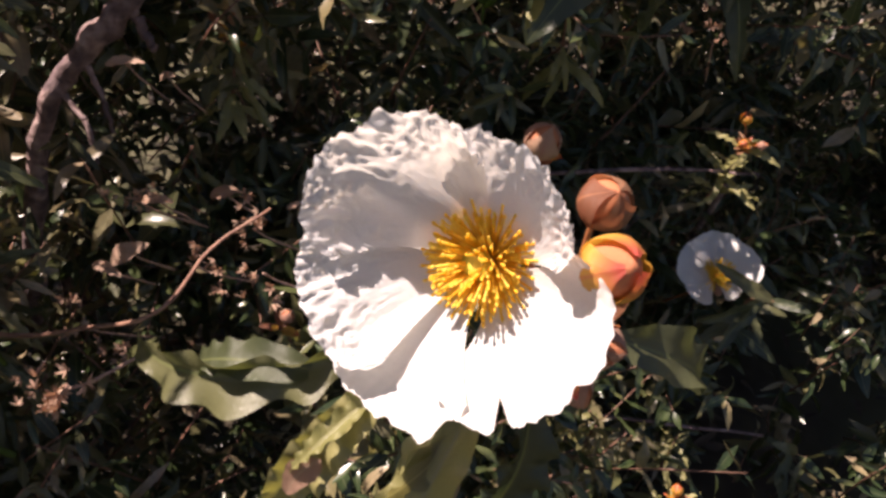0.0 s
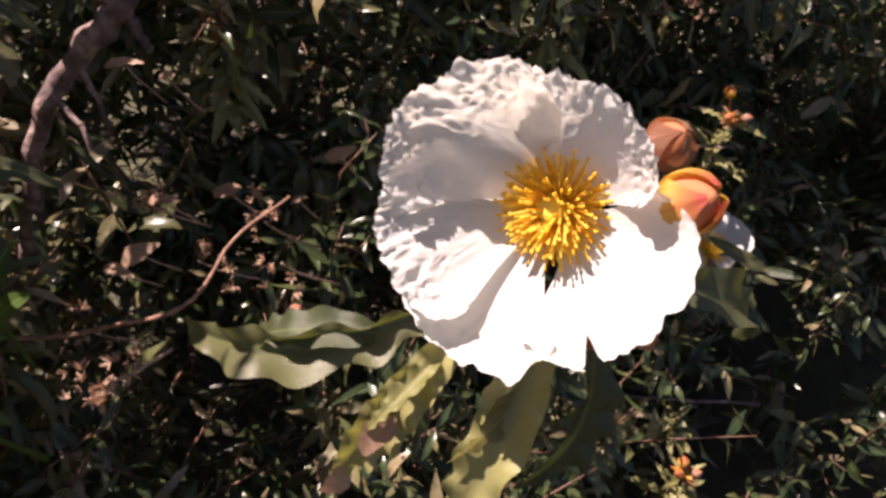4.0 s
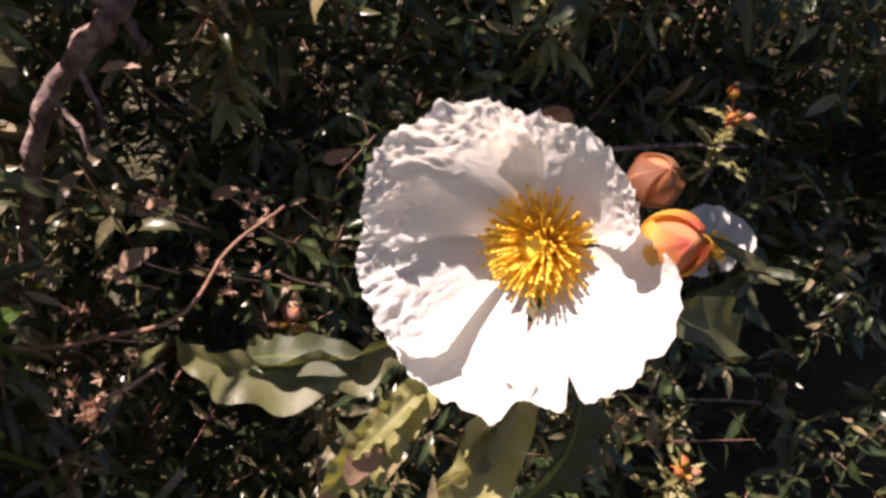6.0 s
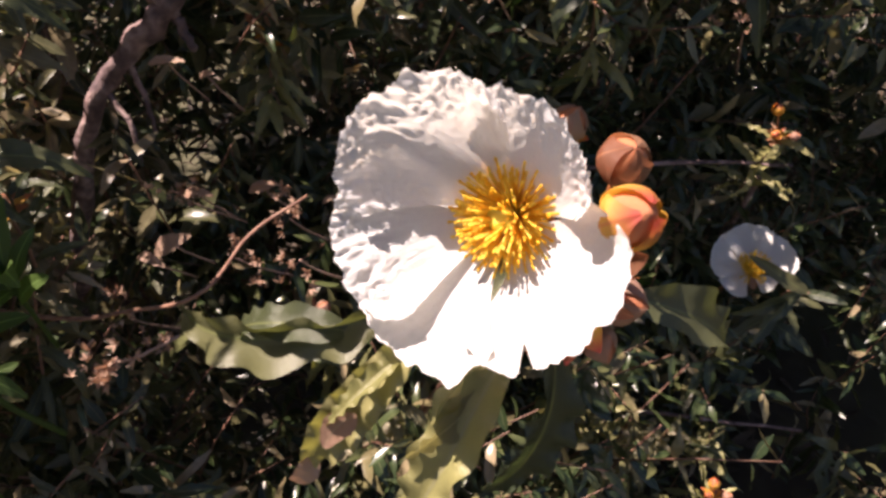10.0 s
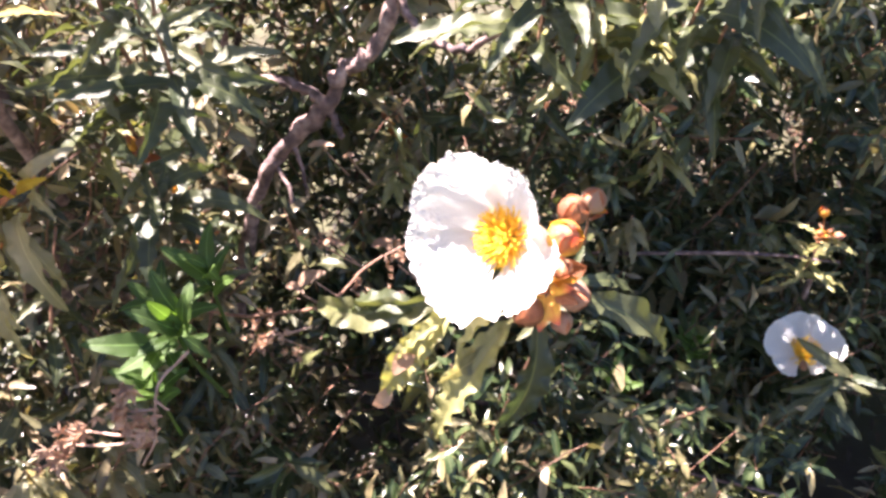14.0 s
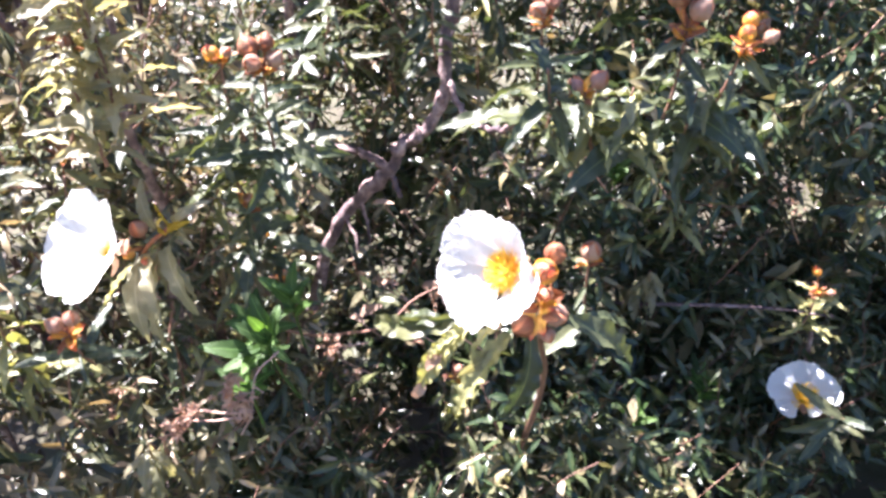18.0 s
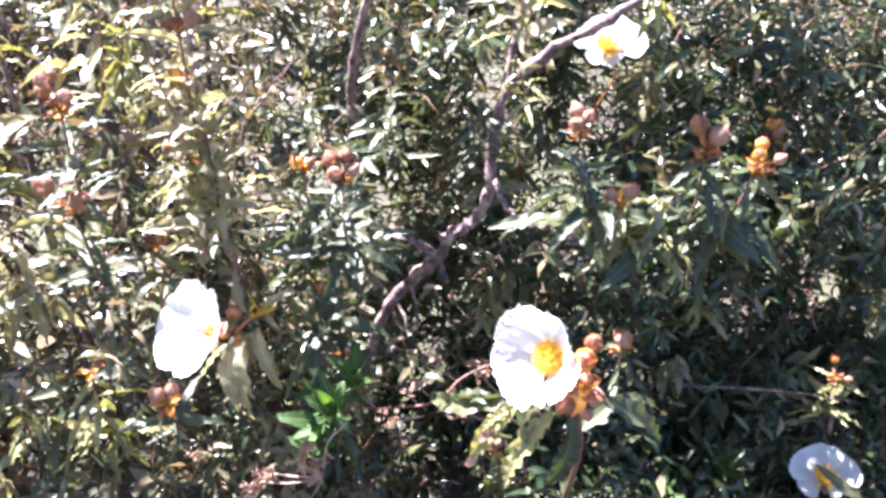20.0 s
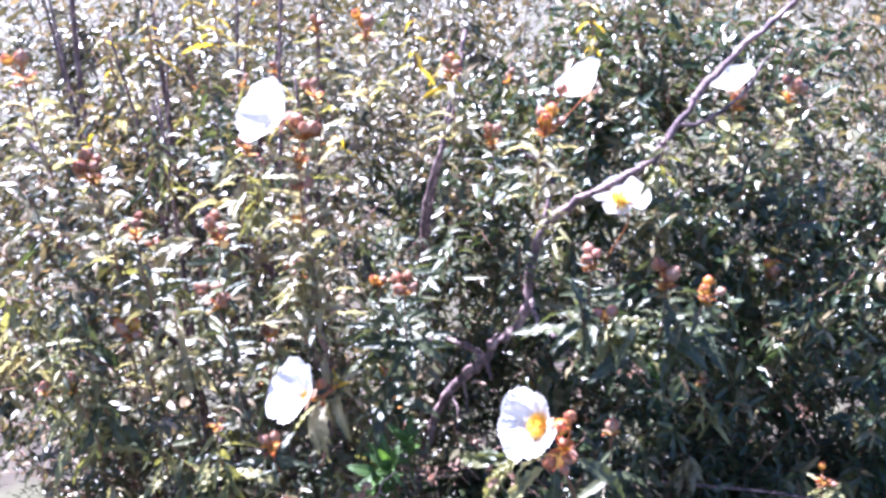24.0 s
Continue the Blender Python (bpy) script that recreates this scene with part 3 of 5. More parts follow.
# ---- woody branches ----
def branch(points, r0, r1, label, mat=M_BARK, sides=9, knobby=0.14, seed=1, sides_of=()):
    base = Vector(points[0])
    ob = thing("branch", Matrix.Translation(base), label, "branch", "branches of the shrub")
    part("limb", tube_mesh("limb", [Vector(p) - base for p in points], r0, r1, mat, sides, len(points) * 5, knobby, seed), ob)
    for pts, a, b in sides_of:
        part("side_limb", tube_mesh("side_limb", [Vector(p) - base for p in pts], a, b, mat, 7, len(pts) * 5, knobby, seed + 3), ob)
    return ob


branch([(-0.42, 0.70, 0.0), (-0.40, 0.62, 0.25), (-0.335, 0.56, 0.483), (-0.267, 0.545, 0.675), (-0.236, 0.55, 0.731), (-0.183, 0.555, 0.79), (-0.165, 0.56, 0.824), (-0.135, 0.57, 0.842), (-0.116, 0.58, 0.893), (-0.12, 0.60, 0.946), (-0.111, 0.61, 1.004), (-0.069, 0.62, 1.056), (0.001, 0.625, 1.105), (0.055, 0.65, 1.142), (0.085, 0.69, 1.195), (0.123, 0.73, 1.263), (0.169, 0.78, 1.322), (0.218, 0.82, 1.372), (0.26, 0.86, 1.44)],
       0.0100, 0.0045, "knobbly pinkish grey woody branch", knobby=0.24, sides_of=(
           ([(-0.185, 0.556, 0.79), (-0.224, 0.57, 0.797), (-0.27, 0.59, 0.79), (-0.319, 0.61, 0.774), (-0.40, 0.64, 0.78)], 0.006, 0.0035),
           ([(-0.183, 0.556, 0.79), (-0.176, 0.552, 0.772), (-0.168, 0.548, 0.755)], 0.005, 0.003),
           ([(-0.225, 0.55, 0.742), (-0.212, 0.54, 0.71), (-0.208, 0.535, 0.68)], 0.003, 0.0016),
           ([(-0.25, 0.547, 0.715), (-0.225, 0.53, 0.69), (-0.22, 0.52, 0.66)], 0.003, 0.0015),
           ([(-0.115, 0.585, 0.905), (-0.093, 0.56, 0.884), (-0.063, 0.52, 0.884), (-0.024, 0.48, 0.895), (0.006, 0.44, 0.926), (0.05, 0.39, 0.97)], 0.0045, 0.0022),
           ([(-0.12, 0.60, 0.93), (-0.122, 0.63, 0.96), (-0.123, 0.68, 1.039), (-0.127, 0.70, 1.098), (-0.16, 0.62, 1.15)], 0.005, 0.003),
           ([(0.085, 0.69, 1.195), (0.12, 0.70, 1.20), (0.17, 0.74, 1.24), (0.20, 0.76, 1.30)], 0.004, 0.002)))
for k, (pts, r0, r1) in enumerate((
        ([(-0.42, 0.75, 0.0), (-0.38, 0.72, 0.5), (-0.376, 0.70, 0.727), (-0.371, 0.68, 0.879), (-0.358, 0.68, 0.993), (-0.322, 0.70, 1.193), (-0.314, 0.75, 1.327)], 0.009, 0.004),
        ([(-0.42, 0.72, 0.1), (-0.36, 0.68, 0.6), (-0.35, 0.66, 0.80), (-0.338, 0.62, 0.93), (-0.319, 0.60, 1.047), (-0.289, 0.60, 1.134), (-0.272, 0.62, 1.204), (-0.26, 0.63, 1.30)], 0.008, 0.003),
        ([(-0.90, 0.66, 0.0), (-0.98, 0.58, 0.5), (-1.007, 0.56, 0.709), (-1.048, 0.52, 0.896), (-1.043, 0.50, 1.091), (-1.042, 0.50, 1.213), (-1.024, 0.50, 1.41)], 0.010, 0.005),
        ([(-0.85, 0.80, 0.0), (-0.895, 0.75, 0.599), (-0.877, 0.70, 0.843), (-1.006, 0.70, 0.983), (-1.025, 0.70, 1.193), (-1.032, 0.70, 1.45)], 0.010, 0.004),
        ([(-0.80, 0.80, 0.0), (-0.83, 0.80, 0.6), (-0.864, 0.80, 1.003), (-0.80, 0.80, 1.207), (-0.778, 0.80, 1.301), (-0.758, 0.80, 1.45)], 0.009, 0.004),
        ([(-0.90, 0.60, 0.0), (-0.979, 0.45, 0.575), (-0.908, 0.40, 0.754), (-1.014, 0.38, 0.883), (-0.991, 0.36, 1.079), (-1.045, 0.35, 1.174)], 0.009, 0.004),
        ([(-0.90, 0.60, 0.55), (-0.913, 0.50, 0.712), (-0.937, 0.42, 0.715), (-1.078, 0.38, 0.664), (-1.298, 0.35, 0.615)], 0.007, 0.004),
        ([(-0.55, 0.60, 0.3), (-0.56, 0.52, 0.75), (-0.601, 0.50, 0.901), (-0.631, 0.45, 0.969), (-0.694, 0.45, 1.015), (-0.732, 0.45, 1.059)], 0.007, 0.003),
        ([(-0.50, 0.65, 0.1), (-0.42, 0.45, 0.6), (-0.33, 0.30, 0.85), (-0.285, 0.22, 1.0), (-0.270, 0.192, 1.08)], 0.008, 0.003),
        ([(-0.45, 0.60, 0.1), (-0.40, 0.40, 0.5), (-0.30, 0.25, 0.78), (-0.232, 0.16, 0.89)], 0.007, 0.0025),
        ([(0.45, 0.95, 0.0), (0.42, 0.85, 0.3), (0.38, 0.72, 0.55)], 0.007, 0.003),
        ([(-0.3, 0.7, 0.2), (-0.1, 0.6, 0.35), (0.2, 0.58, 0.30), (0.5, 0.60, 0.25)], 0.005, 0.002),
        ([(0.1, 0.75, 0.5), (0.3, 0.72, 0.56), (0.40, 0.70, 0.58)], 0.0032, 0.0015),
        ([(-0.22, 0.30, 0.717), (-0.169, 0.291, 0.726), (-0.135, 0.290, 0.737), (-0.087, 0.288, 0.76), (-0.069, 0.331, 0.767), (-0.041, 0.358, 0.776)], 0.0016, 0.0009))):
    branch(pts, r0, r1, "thin bare brown twig among leaves" if r0 < 0.003 else "upright grey-brown stem of the shrub", M_STEM if r0 < 0.003 else M_BARK, 7, 0.10, 20 + k)


# ---- leafy shoots with buds at their tips ----
def shoot(tip, grow, length, pairs, key, leaf_len, label, buds=(), seed=1, droop=0.35, sprays=0.9):
    pairs = int(pairs * 1.6)
    droop *= 1.15
    rng = np.random.default_rng(seed)
    tip, grow = Vector(tip), Vector(grow).normalized()
    base = tip - grow * length
    ob = thing("rockrose_shoot", Matrix.Translation(base), label, "plant shoot", "leafy shoots of the shrub")
    side = grow.orthogonal().normalized()
    sag = Vector((0, 0, -0.06 * length))
    mid = grow * length * 0.5 + side * length * rng.uniform(-0.06, 0.06) + sag
    line = smooth_line([Vector((0, 0, 0)), mid, grow * length], 12)
    part("stem", tube_mesh("stem", [Vector(p) for p in line], 0.0017, 0.0010, M_STEM, 6, 14), ob)
    for i in range(pairs):
        f = 0.12 + 0.84 * i / max(1, pairs - 1)
        p = Vector(line[min(11, int(f * 11))])
        turn = 1.571 * i + rng.uniform(-0.7, 0.7)
        size = leaf_len * (1.2 - 0.5 * f) * rng.uniform(0.7, 1.25)
        for h in (0, math.pi):
            out = (Matrix.Rotation(turn + h, 3, grow) @ side)
            d = (out * sprays + grow * 0.45 + Vector((0, 0, -droop)) * rng.uniform(0.5, 1.3)).normalized()
            up = (grow + Vector((0, 0, 0.8)) + Vector(rng.normal(0, 0.6, 3))).normalized()
            part("leaf", LEAF_SETS["hang" if key == "green" and leaf_len > 0.058 else key][int(rng.integers(6))], ob, along(p, p + d * size, up, rng.uniform(0.62, 1.0)))
    for k in range(6 * min(len(buds), 3)):
        a = 2.4 * k + rng.uniform(-0.4, 0.4)
        d = side * math.cos(a) + grow.cross(side) * math.sin(a) + grow * rng.uniform(0.1, 0.9)
        p = grow * length * rng.uniform(0.88, 1.0)
        part("bract", BRACT_RED[k % 3] if k % 2 else BRACT[k % 3], ob, along(p, p + d.normalized() * rng.uniform(0.009, 0.021), grow, 0.9))
    for bp, axis, size, bkey in buds:
        q = Vector(bp) - base
        ax = Vector(axis).normalized()
        root = grow * min(0.97 * length, max(0.0, q.dot(grow) - 0.014))
        add_bud(ob, q - ax * size * 0.5, axis, size, bkey, float(rng.uniform(0, 360)))
        part("bud_stalk", tube_mesh("bud_stalk", [root, (root + q) * 0.5, q - ax * size * 0.5], 0.0010, 0.0009, M_STALK, 5, 6), ob)
    return ob


def bunch(tip, n, size, key, seed, spread=0.014):
    rng = np.random.default_rng(seed)
    out = []
    for k in range(n):
        a = 6.283 * k / n + rng.uniform(-0.4, 0.4)
        off = Vector((math.cos(a) * spread * rng.uniform(0.4, 1.0), math.sin(a) * spread * rng.uniform(0.4, 1.0), rng.uniform(-0.3, 0.8) * spread))
        out.append((Vector(tip) + off, off + Vector((0, 0, 0.012)), size * rng.uniform(0.85, 1.3), key if k % 3 else "pink"))
    return out


UPG = (0.05, -0.15, 1.0)
# sunny shoots take paler leaf materials, so sunlight is put into their colour
GREEN, SUNNY = "dark green leafy rockrose shoot with buds", "leafy rockrose shoot with buds, sunlight put into its pale leaves"
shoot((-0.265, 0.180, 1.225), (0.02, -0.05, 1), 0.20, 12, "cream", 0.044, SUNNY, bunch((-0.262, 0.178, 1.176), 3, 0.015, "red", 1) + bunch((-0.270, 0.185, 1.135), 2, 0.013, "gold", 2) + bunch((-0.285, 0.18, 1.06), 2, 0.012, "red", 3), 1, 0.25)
shoot((-0.290, 0.170, 1.150), (-0.08, -0.12, 1), 0.13, 8, "cream", 0.042, "pale leafy rockrose shoot, sunlight put into its leaf colour", (), 41, 0.25)
shoot((-0.245, 0.165, 1.120), (0.08, -0.12, 1), 0.14, 8, "cream", 0.05, "pale leafy rockrose shoot, sunlight put into its leaf colour", (), 42, 0.25)
shoot((-0.272, 0.160, 1.060), (0.0, -0.2, 1), 0.10, 6, "cream", 0.050, "pale leafy rockrose shoot, sunlight put into its leaf colour", (), 43, 0.4)
shoot((-0.165, 0.260, 1.030), (0.1, -0.2, 1), 0.10, 5, "green", 0.055, GREEN, bunch((-0.165, 0.258, 1.038), 4, 0.0145, "red", 4), 2)
shoot((-0.221, 0.283, 1.022), (-0.1, -0.1, 1), 0.08, 4, "green", 0.045, GREEN, bunch((-0.221, 0.281, 1.028), 2, 0.012, "gold", 5, 0.01), 3)
shoot((0.155, 0.350, 1.062), (0.15, -0.25, 1), 0.12, 6, "green", 0.075, GREEN, bunch((0.155, 0.348, 1.076), 3, 0.016, "red", 6), 4, 0.55)
shoot((0.20, 0.37, 1.045), (0.3, -0.2, 0.9), 0.09, 4, "green", 0.06, GREEN, bunch((0.205, 0.368, 1.055), 3, 0.013, "gold", 7), 5, 0.6)
shoot((0.083, 0.339, 1.005), (-0.1, -0.4, 0.9), 0.08, 4, "olive", 0.055, SUNNY, bunch((0.083, 0.336, 1.012), 2, 0.014, "pink", 8, 0.012), 6, 0.7)
shoot((-0.181, 0.575, 1.165), UPG, 0.12, 6, "green", 0.055, GREEN, bunch((-0.181, 0.572, 1.182), 3, 0.015, "red", 9), 7)
shoot((0.238, 0.865, 0.905), UPG, 0.12, 6, "green", 0.055, GREEN, bunch((0.238, 0.862, 0.922), 4, 0.015, "gold", 10), 8)
shoot((0.371, 0.700, 0.618), (0.1, -0.2, 1), 0.09, 5, "olive", 0.05, GREEN, bunch((0.371, 0.698, 0.628), 3, 0.012, "gold", 11, 0.022), 9)
shoot((0.363, 0.482, 0.275), UPG, 0.08, 5, "olive", 0.045, SUNNY, bunch((0.363, 0.482, 0.282), 3, 0.012, "gold", 12), 10)
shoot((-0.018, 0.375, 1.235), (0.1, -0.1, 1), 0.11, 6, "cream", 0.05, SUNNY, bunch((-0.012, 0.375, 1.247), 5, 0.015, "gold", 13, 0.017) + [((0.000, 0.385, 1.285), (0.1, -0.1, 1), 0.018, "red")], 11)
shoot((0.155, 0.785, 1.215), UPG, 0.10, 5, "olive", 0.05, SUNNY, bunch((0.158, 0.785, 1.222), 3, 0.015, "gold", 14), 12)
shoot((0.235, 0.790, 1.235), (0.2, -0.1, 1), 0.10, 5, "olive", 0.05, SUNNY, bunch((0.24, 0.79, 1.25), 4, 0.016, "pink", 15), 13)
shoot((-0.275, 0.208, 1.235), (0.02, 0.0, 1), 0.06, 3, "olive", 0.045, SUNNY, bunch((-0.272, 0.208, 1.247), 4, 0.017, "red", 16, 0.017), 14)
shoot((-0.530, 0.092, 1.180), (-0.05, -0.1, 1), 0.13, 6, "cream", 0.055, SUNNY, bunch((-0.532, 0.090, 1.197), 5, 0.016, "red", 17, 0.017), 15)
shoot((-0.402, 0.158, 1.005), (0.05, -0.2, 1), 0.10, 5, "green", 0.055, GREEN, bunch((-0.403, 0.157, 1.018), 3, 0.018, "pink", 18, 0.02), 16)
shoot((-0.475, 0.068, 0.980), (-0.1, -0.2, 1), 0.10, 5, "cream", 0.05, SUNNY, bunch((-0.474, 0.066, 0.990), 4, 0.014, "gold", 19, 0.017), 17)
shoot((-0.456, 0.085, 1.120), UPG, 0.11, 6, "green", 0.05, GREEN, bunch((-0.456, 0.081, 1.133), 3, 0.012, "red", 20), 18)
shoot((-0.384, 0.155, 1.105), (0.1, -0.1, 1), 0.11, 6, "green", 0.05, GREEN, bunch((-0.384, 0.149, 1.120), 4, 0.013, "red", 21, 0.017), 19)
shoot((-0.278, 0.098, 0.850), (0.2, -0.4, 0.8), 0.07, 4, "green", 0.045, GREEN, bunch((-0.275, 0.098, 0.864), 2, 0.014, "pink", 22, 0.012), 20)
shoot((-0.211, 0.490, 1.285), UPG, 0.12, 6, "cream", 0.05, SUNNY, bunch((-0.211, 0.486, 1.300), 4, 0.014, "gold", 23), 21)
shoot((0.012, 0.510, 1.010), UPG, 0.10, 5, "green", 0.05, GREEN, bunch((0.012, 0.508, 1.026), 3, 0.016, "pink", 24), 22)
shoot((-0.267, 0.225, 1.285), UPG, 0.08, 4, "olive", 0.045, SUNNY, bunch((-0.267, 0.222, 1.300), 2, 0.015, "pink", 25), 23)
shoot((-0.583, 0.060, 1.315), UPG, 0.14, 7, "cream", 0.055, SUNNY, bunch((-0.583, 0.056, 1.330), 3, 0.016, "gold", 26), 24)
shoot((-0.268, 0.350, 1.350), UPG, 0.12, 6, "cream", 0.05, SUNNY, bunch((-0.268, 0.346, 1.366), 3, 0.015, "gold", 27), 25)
shoot((-0.261, 0.387, 0.765), UPG, 0.07, 4, "green", 0.045, GREEN, bunch((-0.261, 0.385, 0.774), 2, 0.013, "gold", 28, 0.012), 26)
shoot((-0.242, 0.373, 0.730), UPG, 0.06, 3, "green", 0.045, GREEN, bunch((-0.242, 0.371, 0.741), 1, 0.014, "pink", 29, 0.005), 27)
shoot((-0.230, 0.300, 0.868), (0.1, -0.2, 0.9), 0.09, 5, "green", 0.065, GREEN, bunch((-0.229, 0.298, 0.874), 2, 0.011, "gold", 30, 0.01), 28, 0.6)
shoot((-0.205, 0.300, 0.985), (0.05, -0.2, 1), 0.10, 6, "green", 0.075, "dark green leafy rockrose shoot", (), 29, 0.6)
shoot((-0.250, 0.310, 0.965), (-0.05, -0.1, 1), 0.10, 6, "green", 0.07, "dark green leafy rockrose shoot", (), 30, 0.5)
shoot((0.050, 0.345, 1.020), (0.0, -0.2, 1), 0.07, 5, "green", 0.080, "dark green leafy rockrose shoot", (), 31, 0.45)
shoot((0.120, 0.360, 1.005), (0.1, -0.2, 1), 0.07, 4, "olive", 0.060, "olive leafy rockrose shoot with hanging leaves", (), 32, 0.7)
shoot((0.170, 0.365, 1.005), (0.1, -0.2, 1), 0.07, 4, "green", 0.060, "dark green leafy rockrose shoot", (), 33, 0.7)
shoot((0.100, 0.352, 0.836), (0.0, -0.1, 1), 0.08, 3, "green", 0.05, "dark leafy rockrose shoot with one dull pink bud", [((0.1017, 0.3458, 0.8499), (0.2, -0.2, 0.9), 0.022, "pink")], 35, 0.7)
cover = thing("rockrose_shoot", Matrix.Translation((0.420, 0.640, 0.430)), "dark leafy shoot in front of a low flower", "plant shoot", "leafy shoots of the shrub")
part("stem", tube_mesh("stem", [(0.02, 0.03, -0.09), (0.006, 0.008, -0.03), (0, 0, 0.02), (0.006, -0.034, 0.056)], 0.0018, 0.0012, M_STEM, 6), cover)
for k, (p, q, up) in enumerate((((0.006, -0.034, 0.055), (-0.058, -0.008, 0.079), (0.1, -0.6, 0.8)), ((0.0, 0.0, 0.006), (0.020, -0.030, -0.018), (0.1, -0.5, 0.8)), ((0.0, 0.0, 0.0), (-0.030, -0.040, -0.030), (0.2, -0.6, 0.7)), ((0.0, 0.0, 0.004), (0.045, -0.010, 0.010), (0, -0.4, 0.9)), ((0.0, 0.0, -0.02), (-0.055, -0.030, -0.040), (0, -0.6, 0.8)), ((0.0, 0.0, -0.03), (0.050, -0.030, -0.050), (0, -0.6, 0.8)), ((0.006, -0.020, 0.042), (-0.062, -0.030, 0.010), (0, -0.7, 0.6)), ((0.006, -0.025, 0.048), (0.040, -0.050, 0.060), (0.2, -0.7, 0.5)), ((0.004, -0.015, 0.035), (-0.030, -0.050, 0.022), (0.1, -0.8, 0.4)))):
    part("leaf", LEAF_SETS["green"][k % 6], cover, along(p, q, up, 1.1))
# every second shoot in cream: part of the sun patch put into colour
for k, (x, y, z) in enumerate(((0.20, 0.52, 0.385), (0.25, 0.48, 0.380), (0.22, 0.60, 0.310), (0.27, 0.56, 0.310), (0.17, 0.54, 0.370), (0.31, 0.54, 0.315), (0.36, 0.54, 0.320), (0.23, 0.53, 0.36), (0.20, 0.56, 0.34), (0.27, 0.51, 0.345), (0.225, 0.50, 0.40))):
    shoot((x, y, z), (0.1 * (k % 3 - 1), -0.2, 1), 0.10, 6, "cream" if k % 2 else "olive", 0.036, "low olive leafy shoot, its patch of sun partly put into leaf colour", (), 900 + k, 0.5)

for k, (x, y, z) in enumerate(((-0.085, 0.570, 1.075), (-0.125, 0.565, 1.000), (0.075, 0.660, 1.185))):
    shoot((x, y, z), (0.2 * (k % 3 - 1), -0.15, 1), 0.07, 4, "green" if k % 2 else "olive", 0.045, "small leafy shoot growing across the woody branch", (), 970 + k, 0.8)

for k, (x, y, z) in enumerate(((-0.30, 0.53, 0.97), (-0.25, 0.56, 1.02), (-0.22, 0.50, 1.05), (-0.34, 0.50, 1.03), (-0.27, 0.47, 0.93))):
    shoot((x, y, z), (0.2 * (k % 3 - 1), -0.1, 1), 0.11, 6, "green", 0.057, "dark green leafy rockrose shoot", (), 985 + k, 0.6)

# shoot beside the second flower
# pale leaves stand in for sun that does not reach this shoot
mate = thing("rockrose_shoot", Matrix.Translation((-0.224, 0.144, 0.911)), "shoot with orange stalks and curled leaves, sunlight put into their pale colour", "plant shoot", "leafy shoots of the shrub")
C2 = Vector((-0.232, 0.147, 0.909))
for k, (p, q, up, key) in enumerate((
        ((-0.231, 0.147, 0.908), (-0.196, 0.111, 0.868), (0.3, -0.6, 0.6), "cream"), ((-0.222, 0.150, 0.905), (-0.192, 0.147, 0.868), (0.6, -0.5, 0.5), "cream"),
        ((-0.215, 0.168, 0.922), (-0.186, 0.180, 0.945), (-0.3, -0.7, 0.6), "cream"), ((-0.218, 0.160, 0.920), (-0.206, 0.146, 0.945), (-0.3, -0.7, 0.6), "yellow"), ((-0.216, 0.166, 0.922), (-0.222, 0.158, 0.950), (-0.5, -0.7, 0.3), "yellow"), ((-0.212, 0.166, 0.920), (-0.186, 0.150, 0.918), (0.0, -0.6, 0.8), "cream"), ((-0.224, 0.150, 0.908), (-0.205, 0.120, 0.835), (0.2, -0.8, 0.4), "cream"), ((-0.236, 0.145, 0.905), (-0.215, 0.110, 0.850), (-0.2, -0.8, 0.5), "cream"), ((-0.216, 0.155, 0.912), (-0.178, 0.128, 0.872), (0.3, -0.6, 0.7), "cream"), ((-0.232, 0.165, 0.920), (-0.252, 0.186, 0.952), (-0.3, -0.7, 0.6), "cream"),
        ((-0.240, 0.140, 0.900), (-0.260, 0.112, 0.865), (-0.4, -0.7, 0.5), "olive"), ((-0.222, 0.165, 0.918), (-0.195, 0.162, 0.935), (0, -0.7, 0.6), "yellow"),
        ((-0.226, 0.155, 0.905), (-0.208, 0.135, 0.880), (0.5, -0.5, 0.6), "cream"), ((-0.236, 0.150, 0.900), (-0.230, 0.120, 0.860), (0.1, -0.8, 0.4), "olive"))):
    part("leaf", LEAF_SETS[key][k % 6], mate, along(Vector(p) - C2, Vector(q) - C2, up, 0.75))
for p, axis, size, key in (((-0.232, 0.150, 0.924), (0, -0.5, 0.9), 0.016, "red"), ((-0.236, 0.141, 0.910), (-0.4, -0.6, 0.4), 0.011, "gold"), ((-0.225, 0.143, 0.905), (0.1, -0.8, 0.2), 0.010, "gold")):
    add_bud(mate, Vector(p) - C2, axis, size, key)
part("stem", tube_mesh("stem", [(0.015, 0.03, 0.015), (0, 0, 0), (-0.02, 0.03, -0.05)], 0.0016, 0.002, M_STALK, 6), mate)

